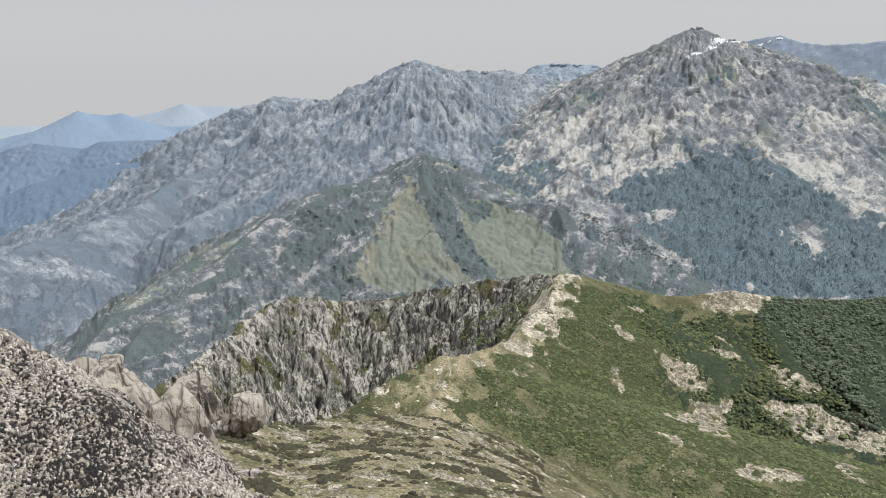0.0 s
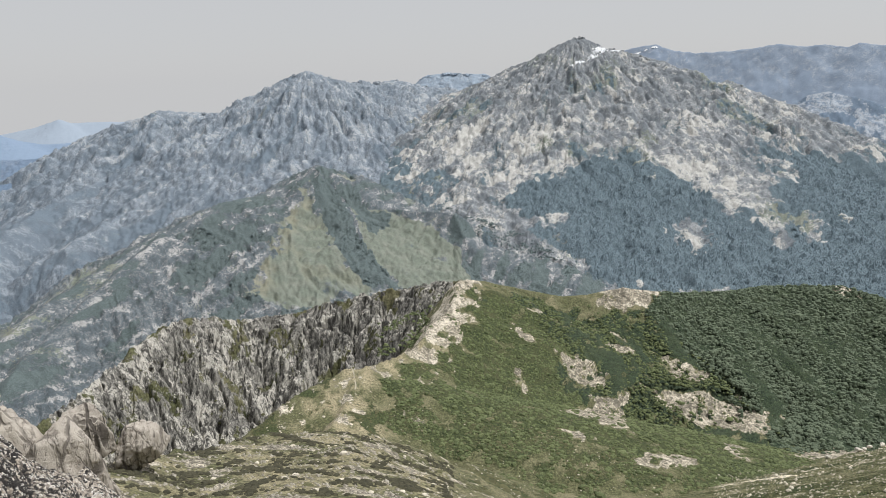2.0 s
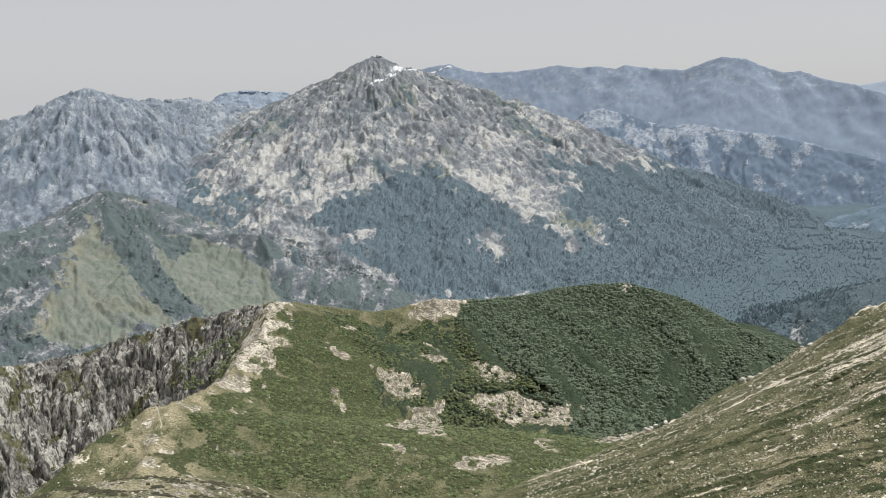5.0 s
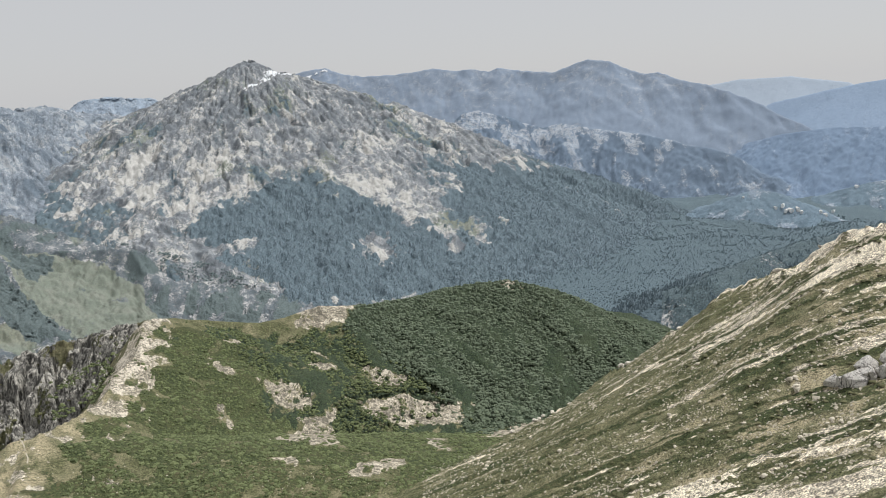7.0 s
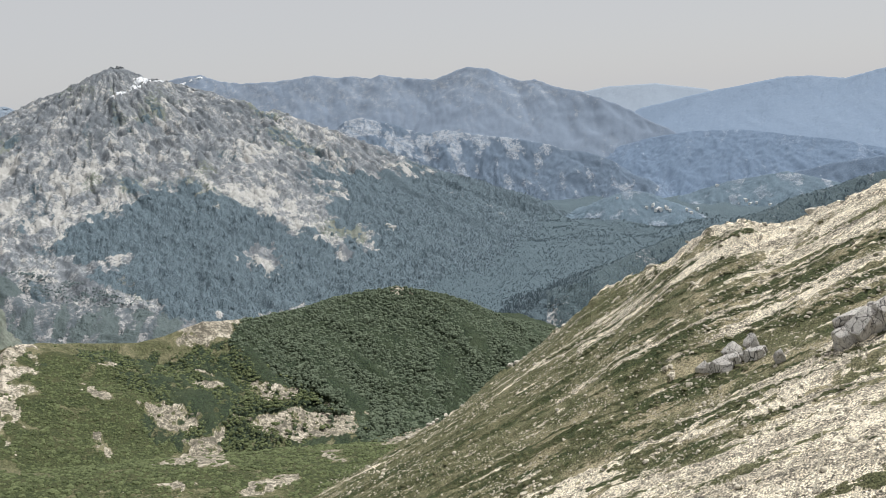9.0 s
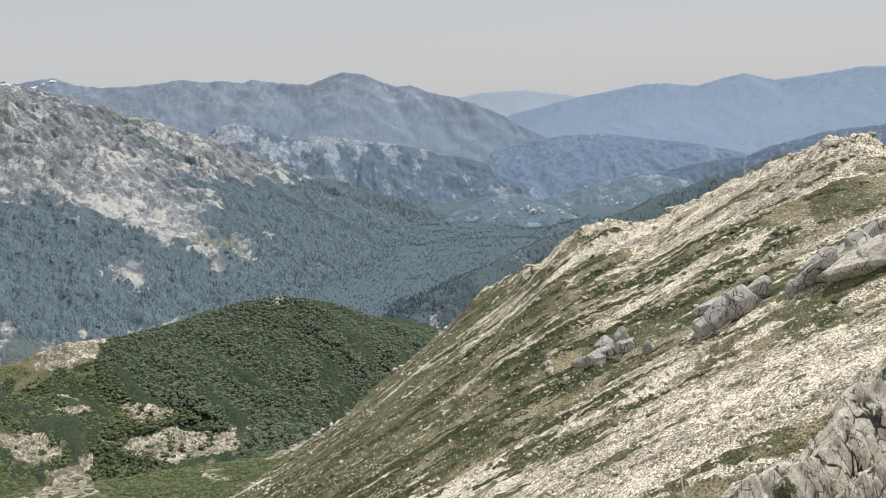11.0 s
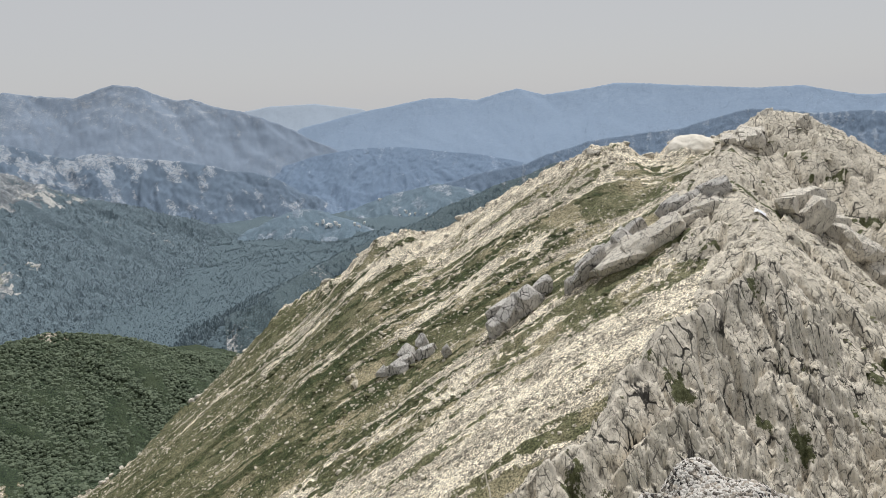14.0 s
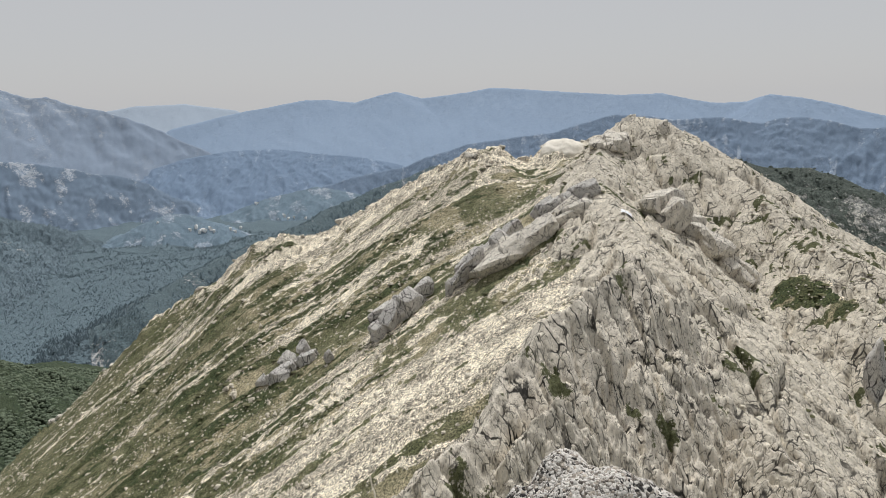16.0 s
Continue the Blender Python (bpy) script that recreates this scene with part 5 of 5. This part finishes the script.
grow("heath", -26, 8, 45, 125, 20000, on_land, lambda x, y, z, f: np.clip(-0.2 + 2.0 * shoulder_streak(x, y) + 0.5 * fractal(x, y, 1.6, 2, 190), 0, 1), 0.36, 0.55, dark_heath_mat, "low brown-green heath mats on the shoulder", "shrubs", sink=0.3, sides=5)
grow("scattered_stones", -26, 8, 45, 122, 9000, on_land, lambda x, y, z, f: np.clip(0.3 - 0.8 * shoulder_streak(x, y), 0, 1), 0.2, 1.0, turf_stone_mat, "pale granite stones among the heath", "stones", True, sink=0.2, sides=5)
grow("scattered_stones", 30, 112, 70, 340, 70000, on_ridge, lambda x, y, z, f: np.clip(0.3 + 0.6 * along_fall(x, y, 12, 2.5, 3, 183), 0, 1), 0.30, 0.9, stone_mat, "pale granite stones strewn over the slope", "stones", True, sink=0.15, sides=5)
grow("scattered_stones", 30, 110, 90, 330, 4200, on_ridge, lambda x, y, z, f: np.clip(0.25 + 0.8 * fractal(x, y, 25, 3, 191), 0, 1), 0.62, 0.85, stone_mat, "larger pale blocks strewn over the slope", "stones", sink=0.35, sides=6)
grow("scattered_stones", -25, 60, 26, 300, 8000, on_land, lambda x, y, z, f: np.clip(0.3 + 0.5 * fractal(x, y, 20, 3, 184), 0, 1), 0.26, 0.7, stone_mat, "pale granite stones strewn over the turf", "stones", sink=0.4, sides=5)
grow("cliff_scrub", -24, 10, 330, 560, 2500, cliff_height, lambda x, y, z, f: np.clip(0.2 + 0.7 * fractal(x, y, 18, 4, 120), 0, 1), 1.0, 0.6, heath_mat, "dark scrub on the cliff's ledges", "shrubs", sink=0.3)

# ---- single rocks ----


def rock_mesh(name, seed, cuts=12, level=3, rough=0.10, flute=0.0, boxy=0.0):
    """A boulder of unit size: a ball cut by planes, then weathered."""
    pick = random.Random(seed)
    bm = bmesh.new()
    bmesh.ops.create_icosphere(bm, subdivisions=level, radius=1.0)
    planes = []
    for k in range(cuts):
        n = Vector((pick.gauss(0, 1), pick.gauss(0, 1), pick.gauss(0, 0.8))).normalized()
        planes.append((n, pick.uniform(0.42, 0.80)))
    off = Vector((seed * 3.7, seed * 1.9, seed * 0.7))
    for v in bm.verts:
        p = v.co * (1 - boxy + boxy * 0.8 / max(abs(c) for c in v.co))
        for n, d in planes:
            over = p.dot(n) - d
            if over > 0:
                p -= n * over * 0.92
        p += v.co * rough * (noise.fractal(p * 2.2 + off, 0.8, 2.2, 5) + 0.5 * noise.noise(p * 9 + off))
        if flute:
            a = math.atan2(p.y, p.x)
            p -= v.co * flute * abs(noise.noise(Vector((a * 4.0, seed * 2.3, p.z * 0.5)))) * (1 - abs(v.co.z) * 0.5)
        v.co = p
    for f in bm.faces:
        f.smooth = level > 3
    me = bpy.data.meshes.new(name)
    bm.to_mesh(me)
    bm.free()
    return me


def rock(name, x, y, z, sx, sy, sz, turn, seed, material, label, category="boulder", group="", lean=0.0, **shape):
    """A rock whose foot is sunk into the ground at z."""
    me = rock_mesh(name, seed, **shape)
    me.transform(Matrix.Diagonal((sx, sy, sz, 1)))
    me.materials.append(material)
    ob = new(name, me)
    ob.matrix_world = pose(x, y, z + 0.45 * sz, lean, 0, turn)
    return tagged(ob, label, category, group)


def at(height, x, y):
    return float(np.max(height(np.array([x]), np.array([y]))[0]))


def on_slope(x, y):
    return max(at(on_ridge, x, y), at(on_land, x, y))


for k, (x, y, sx, sy, sz, turn, label) in enumerate((
        (197, 95, 4.5, 3.4, 3.4, 20, "large rounded grey granite boulder on turf"),
        (200, 90, 3.6, 3.0, 3.8, 80, "grey granite boulder leaning on another"),
        (188, 77, 2.6, 2.2, 3.2, 40, "upright split granite boulder"),
        (187, 108, 3.0, 1.3, 1.2, 25, "long flat pale boulder on turf"),
        (183, 100, 1.8, 1.5, 1.4, 10, "square pale boulder on turf"),
        (190, 112, 1.4, 1.0, 1.0, 60, "pale boulder on turf"),
        (197, 55, 6.5, 2.6, 4.2, 75, "tilted grey granite slab standing from the slope"),
        (192, 60, 2.6, 1.6, 3.0, 70, "pointed grey granite tooth"),
        (200, 52, 3.4, 2.4, 3.8, 30, "grey granite slab end"),
        (176, 118, 0.9, 0.7, 0.6, 0, "small pale boulder on turf"),
        (168, 122, 0.8, 0.9, 0.6, 40, "small pale boulder on turf"),
        (160, 128, 1.0, 0.7, 0.7, 70, "small pale boulder on turf"),
        (150, 137, 1.1, 0.8, 0.7, 20, "small pale boulder on turf"),
        (205, 120, 1.0, 0.9, 0.8, 20, "small pale boulder on turf"),
        (215, 112, 1.3, 0.9, 0.9, 50, "pale boulder on turf"),
        (178, 92, 1.2, 0.9, 0.9, 50, "pale boulder on scree"),
        (170, 84, 1.0, 0.9, 0.7, 10, "pale boulder on scree"))):
    rock("boulder", x, y, on_slope(x, y) - 0.3 * sz, sx, sy, sz, turn, 10 + k, grey_rock_mat if sz > 2.5 else stone_mat, label, "boulder", "boulders on the slope", cuts=9 + k % 4, flute=0.12)

# crags along the ridge
for k, (x, y, z, sx, sy, sz, turn, lean, label) in enumerate((
        (277, 50, -26.5, 6.0, 5.0, 5.5, 60, 0, "blunt granite knob on the ridge crest"),
        (283, 40, -26.0, 3.0, 3.0, 5.5, 10, 0, "pale granite tooth on the ridge crest"),
        (300, -10, -16.0, 5.0, 6.0, 6.5, 30, 0, "blocky granite summit of the ridge"),
        (297, -21, -17.0, 5.0, 5.0, 6.0, 70, 0, "broken granite block beside the summit"),
        (152, -54, -60.0, 4.0, 3.5, 8.5, 15, 0, "tall dark-sided granite block"))):
    rock("granite_crag", x, y, z, sx, sy, sz, turn, 40 + k, grey_rock_mat if k > 3 else pale_rock_mat, label, "crag", "crags on the ridge", lean, cuts=20, level=4, rough=0.09, flute=0.10)

rock("granite_dome", 291.0, 17.0, -31.2, 12.5, 14.0, 9.8, 15, 39, dome_mat, "smooth pale granite dome on the ridge crest", "crag", "crags on the ridge", cuts=4, level=5, rough=0.07)

# the western rim
for k, (x, y, z, sx, sy, sz, turn, label) in enumerate((
        (-29.8, 54.9, -24.2, 1.9, 1.6, 1.9, 20, "fluted pale granite tower"),
        (-28.2, 55.6, -24.2, 1.4, 1.3, 1.5, 70, "pale granite tooth beside a tower"),
        (-27.8, 55.8, -31.6, 6.2, 4.2, 6.4, 60, "rounded pale granite crag"),
        (-24.2, 57.6, -34.2, 5.0, 4.0, 6.4, 10, "worn granite crag with a fissure"),
        (-28.3, 75.2, -37.2, 3.1, 2.5, 3.4, 15, "fluted pinkish granite crag"),
        (-24.3, 76.9, -40.4, 4.6, 2.8, 3.2, 65, "dark layered granite crag"),
        (-18.6, 59.4, -36.0, 1.7, 0.9, 0.5, 20, "flat grey stone lying on turf"))):
    rock("granite_crag" if k < 6 else "flat_stone", x, y, z, sx, sy, sz, turn, 60 + k, rim_rock_mat if k < 6 else grey_rock_mat, label, "crag" if k < 6 else "stone", "", cuts=12, level=5, rough=0.06, flute=0.22, boxy=0.35)


# outcrops that stand out of the ridge's flank
def no_growth(x, y, z, fall):
    n = fractal(x, y, 4, 4, 125)
    return {"green": 0.1 + 0.4 * n, "wood": 0.1 + 0.3 * n, "pale": 0.3 + 0.5 * fractal(x, y, 5, 3, 126)}


def slope_under(x, y):
    return np.maximum(ridge_height(x, y)[0], land(x, y)) + 5.0


for crest, near, far, front, behind, label in (
        (CREST_PINNACLE, 1.7, 1.6, 14, 5, "sharp leaning rock pinnacle"),
        (CREST_LOW_ROCKS, 1.5, 1.2, 12, 5, "broken grey rocks at the foot of the slope"),
        (CREST_RIGHT_ROCKS, 1.5, 1.2, 14, 6, "cracked rock step below the buttress")):
    at_b = [math.degrees(math.atan2(p[0], p[1])) for p in crest]
    base = relief([(crest, far, near)], 0.7, (2.4, 0.35), 0.5, 200, 0.45)

    def shape(x, y):
        z, fall = base(x, y)
        return z + 0.7 * jointed(x, y, 3.0, 221) + 0.25 * jointed(x, y, 1.2, 226), fall
    rocks_ob = mountain("rock_outcrop", shape, crest, min(at_b) - 8, max(at_b) + 8, 0.08, front, behind, 64, 26, no_growth, buttress_mat, slope_under)
    rocks_ob["label"] = label
    rocks_ob.parent = ridge

block_shapes = {}
for mat in (grey_rock_mat, pale_rock_mat):
    block_shapes[mat] = []
    for k in range(5):
        me = rock_mesh("block", 130 + k, cuts=7, level=3, rough=0.035, boxy=0.75)
        me.materials.append(mat)
        block_shapes[mat].append(me)


def outcrop(line, width, long, wide, high, count, seed, mat, label, lift=0.0):
    """Jointed blocks that lie along a line on the slope, each tilted with it."""
    pick = random.Random(seed)
    (ax, ay), (bx, by) = line
    run = math.hypot(bx - ax, by - ay)
    rise = math.degrees(math.atan2(on_slope(bx, by) - on_slope(ax, ay), run))
    turn = math.degrees(math.atan2(by - ay, bx - ax))
    top = new("rock_outcrop")
    top.matrix_world = pose(ax, ay, on_slope(ax, ay))
    back = top.matrix_world.inverted()
    for k in range(count):
        f, g = (k + pick.uniform(0.1, 0.9)) / count, pick.uniform(-0.5, 0.5) * width
        x, y = ax + f * (bx - ax) - g * (by - ay) / run, ay + f * (by - ay) + g * (bx - ax) / run
        size = pick.uniform(0.7, 1.25) * (0.6 + 0.8 * math.sin(math.pi * (0.1 + 0.85 * f)))
        ob = new("block", pick.choice(block_shapes[mat]))
        ob.parent = top
        ob.matrix_basis = back @ pose(x, y, on_slope(x, y) + lift * size + 0.15 * high * size, pick.uniform(-14, 14), -rise + pick.uniform(-9, 9), turn + pick.uniform(-16, 16)) @ Matrix.Diagonal((long * size, wide * size * pick.uniform(0.7, 1.2), high * size, 1))
    return tagged(top, label, "outcrop", "outcrops on the ridge")


outcrop(((193, 41), (214, 24)), 3.0, 4.6, 2.0, 3.6, 15, 301, grey_rock_mat, "row of stacked grey granite blocks with dark joints", 0.6)
outcrop(((197, 36), (212, 4)), 8.0, 7.0, 3.4, 2.6, 14, 302, pale_rock_mat, "long tilted granite slabs lying down the slope")
outcrop(((216, 20), (214, 2)), 4.0, 3.6, 2.4, 3.4, 8, 303, grey_rock_mat, "grey granite blocks crowning a tilted outcrop", 0.4)
outcrop(((188, 62), (202, 50)), 6.5, 4.6, 3.0, 3.8, 7, 304, grey_rock_mat, "upright grey granite blocks standing from the slope", 0.2)
outcrop(((189, 100), (197, 84)), 4.0, 3.0, 2.4, 2.6, 7, 305, grey_rock_mat, "pile of rounded grey granite boulders on turf", 0.1)
outcrop(((222, -14), (244, -27)), 5.0, 7.0, 4.6, 6.0, 8, 306, pale_rock_mat, "leaning pale granite slabs under the summit", 0.1)
outcrop(((240, -27), (226, -46)), 6.0, 5.0, 3.6, 4.6, 9, 307, pale_rock_mat, "broken granite blocks below a leaning slab", 0.0)
outcrop(((262, 0), (288, -6)), 6.0, 6.0, 3.6, 4.0, 8, 308, pale_rock_mat, "pale granite blocks along the summit crest", 0.0)

# pinnacles along the cliff's edge
cliff = bpy.data.objects["cliff_ridge"]
spike = rock_mesh("rock_pinnacle", 91, cuts=16, level=2, rough=0.12, flute=0.2)
spike.materials.append(cliff_mat)
chance = random.Random(5)
for (ax, ay, az), (bx, by, bz) in zip(CREST_CLIFF[:-1], CREST_CLIFF[1:]):
    for k in range(4):
        f, back = chance.random(), chance.uniform(2, 22)
        x, y = ax + f * (bx - ax), ay + f * (by - ay)
        size = math.hypot(x, y)
        x, y = x * (1 - back / size), y * (1 - back / size)
        ob = new("rock_pinnacle", spike)
        w = chance.uniform(1.2, 2.6)
        ob.matrix_world = Matrix.Translation((x, y, at(cliff_height, x, y) + 0.3)) @ Matrix.Rotation(chance.uniform(0, 6.28), 4, "Z") @ Matrix.Diagonal((w, w, chance.uniform(2.2, 4.2), 1))
        ob.parent = cliff


# boulders along the near edge of the ridge
block = rock_mesh("edge_boulder", 97, cuts=14, level=2, rough=0.10, boxy=0.15)
block.materials.append(pale_rock_mat)
for (ax, ay, az), (bx, by, bz) in zip(SIDE[:-1], SIDE[1:]):
    for k in range(max(2, int(math.hypot(bx - ax, by - ay) / 4))):
        f = chance.random()
        x, y = ax + f * (bx - ax) + chance.uniform(-2.5, 2.5), ay + f * (by - ay) + chance.uniform(-2.5, 2.5)
        w = chance.choice((0.5, 0.7, 1.0, 1.4, 1.9))
        ob = new("edge_boulder", block)
        ob.matrix_world = Matrix.Translation((x, y, at(on_ridge, x, y) + 0.1 * w)) @ Matrix.Rotation(chance.uniform(0, 6.28), 4, "Z") @ Matrix.Diagonal((w * 1.3, w, w * 0.9, 1))
        ob.parent = ridge

# teeth along the far crests
tooth = {}
for owner, mat, crest, count, low, high in (("granite_wall", left_mat, CREST_LEFT_MASSIF[4:], 34, 7, 17), ("granite_massif", massif_mat, CREST_MASSIF[4:18], 30, 7, 16),
                                            ("jagged_range", jag_mat, CREST_JAGGED, 16, 14, 26)):
    spire = rock_mesh("rock_tooth", 95 + len(tooth), cuts=14, level=2, rough=0.15, flute=0.25)
    spire.materials.append(mat)
    tooth[owner] = spire
    for k in range(count):
        f = chance.random() * (len(crest) - 1.001)
        (ax, ay, az), (bx, by, bz) = crest[int(f)], crest[int(f) + 1]
        f -= int(f)
        w = chance.uniform(low, high)
        ob = new("rock_tooth", spire)
        ob.matrix_world = Matrix.Translation((ax + f * (bx - ax), ay + f * (by - ay), az + f * (bz - az) - 0.35 * w)) @ Matrix.Rotation(chance.uniform(0, 6.28), 4, "Z") @ Matrix.Diagonal((w * chance.uniform(0.8, 1.6), w * 1.2, w * 0.8, 1))
        ob.parent = bpy.data.objects[owner]
top_rock = rock_mesh("summit_knob", 103, cuts=14, level=4, rough=0.14, flute=0.2)
top_rock.materials.append(massif_mat)
knob = new("summit_knob", top_rock)
knob.matrix_world = Matrix.Translation((846, 2556, 92)) @ Matrix.Diagonal((44, 34, 34, 1))
knob.parent = massif


def paint_lichen(x, y, z, fall):
    return {"green": np.zeros(x.shape), "wood": np.zeros(x.shape)}


lichen_height = relief([(CREST_LICHEN, 1.0, 0.95)], 0.30, (0.7, 0.5), 0.08, 40, 0.6)
tagged(mountain("lichen_rock", lichen_height, CREST_LICHEN, -46, -10, 0.16, 5.0, 1.2, 150, 14, paint_lichen, lichen_mat, None, 1.0),
       "rough granite rock face crusted with black and white lichen", "rock")
rock("lichen_boulder", 4.75, 0.32, -4.34, 0.85, 1.2, 1.35, 10, 81, pale_lichen_mat, "rough granite boulder crusted with black and white lichen", "boulder", "", cuts=8, level=5, rough=0.10)


# ---- snow, scree, path and village ----

def drape(name, height, cx, cy, a, c, turn, lift, material, label, category, ragged=0.5, n=24):
    """A patch that lies on a surface."""
    u, v = np.meshgrid(np.linspace(-1.2, 1.2, n), np.linspace(-1.2, 1.2, n))
    co, si = math.cos(radians(turn)), math.sin(radians(turn))
    x, y = cx + a * u * co - c * v * si, cy + a * u * si + c * v * co
    z = height(x, y)[0] + lift
    inside = np.hypot(u, v) + ragged * fractal(u * 2 + cx, v * 2 + cy, 1, 3, 7) < 0.9
    ob = sheet(name, x, y, z, {}, material, cells(inside))
    return tagged(ob, label, category)


def ribbon(name, height, line, width, lift, material, label, category):
    """A path laid over a surface."""
    pts = []
    for (ax, ay), (bx, by) in zip(line[:-1], line[1:]):
        for k in np.linspace(0, 1, 14, endpoint=False):
            pts.append((ax + k * (bx - ax), ay + k * (by - ay)))
    p = np.array(pts)
    p[:, 0] += 0.5 * gradient_noise(p[:, 1] / 7.0, p[:, 0] / 9.0, 3)
    t = np.gradient(p, axis=0)
    t /= np.linalg.norm(t, axis=1)[:, None]
    side = np.stack([-t[:, 1], t[:, 0]], -1)
    w = width * (1 + 0.4 * gradient_noise(np.arange(len(p)) / 4.0, np.zeros(len(p)), 9))[:, None, None] * np.linspace(-0.5, 0.5, 4)[None, :, None]
    q = p[:, None, :] + side[:, None, :] * w
    z = height(q[..., 0], q[..., 1])[0] + lift
    return tagged(sheet(name, q[..., 0], q[..., 1], z, {}, material), label, category)


ribbon("footpath", on_land, [(p[0], p[1]) for p in FOOTPATH[3:6]], 0.5, 0.12, path_mat, "trodden pale footpath along the grassy spur", "path")
ribbon("footpath", on_ridge, [(150, 52), (135, 47), (128, 45), (120, 41), (112, 40)], 0.3, 0.08, path_mat, "thin pale footpath across the stony slope", "path")


def child(ob, parent):
    ob.parent = parent
    for key in ("category", "group", "kind"):
        if key in ob:
            del ob[key]
    return ob


for cx, cy, a, c, turn in ((902, 2456, 34, 9, 10), (857, 2412, 24, 9, 0), (807, 2385, 26, 7, 0), (765, 2354, 5, 12, 0), (957, 2478, 22, 5, -20), (880, 2440, 14, 5, 0)):
    child(drape("snow_patch", massif_height, cx, cy, a, c, turn, 2.5, snow_mat, "old snow patch below the summit", "snow"), massif)
for cx, cy, a, c, turn in ((1681, 3775, 16, 7, -30), (1603, 3805, 14, 6, -20), (1640, 3790, 8, 5, -20)):
    child(drape("snow_patch", range_height, cx, cy, a, c, turn, 3.0, snow_mat, "old snow patch near the crest", "snow"), far_range)
child(drape("snow_patch", on_ridge, 194.2, -6.2, 2.2, 1.6, 10, 0.7, snow_mat, "last snow patch in a rocky notch", "snow"), ridge)

# ---- the village in the valley ----
# Roof tiles whitened; valley haze is put into their colour.
roof_mat = plain_material("haze_paled_tiles", (0.62, 0.60, 0.58), (0.76, 0.74, 0.72), 2.0)
plaster_mat = plain_material("pale_plaster", (0.80, 0.80, 0.79), (0.90, 0.90, 0.89), 4.0)


def house(x, y, z, long, deep, high, turn):
    top = new("house")
    top.matrix_world = pose(x, y, z, 0, 0, turn)
    bm = bmesh.new()
    bmesh.ops.create_cube(bm, size=1.0)
    for v in bm.verts:
        v.co = Vector((v.co.x * long, v.co.y * deep, (v.co.z + 0.5) * (high + 6) - 6))
    me = bpy.data.meshes.new("wall")
    bm.to_mesh(me)
    bm.free()
    me.materials.append(plaster_mat)
    new("wall", me).parent = top
    l, d, h = long / 2 + 0.5, deep / 2 + 0.5, high
    me = bpy.data.meshes.new("roof")
    me.from_pydata([(-l, -d, h), (l, -d, h), (l, d, h), (-l, d, h), (-l, 0, h + 0.3 * deep), (l, 0, h + 0.3 * deep)], [], [(0, 1, 5, 4), (2, 3, 4, 5), (1, 2, 5), (3, 0, 4), (3, 2, 1, 0)])
    me.materials.append(roof_mat)
    new("roof", me).parent = top
    return tagged(top, "pale plastered house with a tiled roof paled by painted haze", "house", "houses of the village")


def valley_floor(x, y):
    return max(at(knoll_height, x, y), at(lowhill_height, x, y), at(on_land, x, y))


for x, y, long, deep, high, turn in (
        (2024, 1254, 20, 10, 8, 20), (2022, 1227, 30, 12, 9, 60), (2045, 1219, 26, 11, 9, 50), (2044, 1205, 16, 10, 7, 35), (2012, 1236, 14, 10, 7, 10), (2003, 1264, 12, 9, 6, 75),
        (2111, 1185, 22, 10, 8, 35), (2112, 1170, 16, 10, 8, 80), (2264, 1231, 18, 10, 8, 15), (2458, 1180, 18, 10, 8, 30), (2480, 1167, 24, 11, 8, 50), (2458, 1140, 22, 10, 8, 5),
        (2464, 1120, 16, 10, 7, 25), (2456, 1070, 18, 10, 7, 0), (2605, 1486, 18, 12, 8, 40), (2571, 1322, 20, 11, 8, 65), (1981, 1360, 12, 9, 6, 30)):
    house(x, y, valley_floor(x, y) + 0.5, 0.7 * long, 0.75 * deep, 0.6 * high, turn)
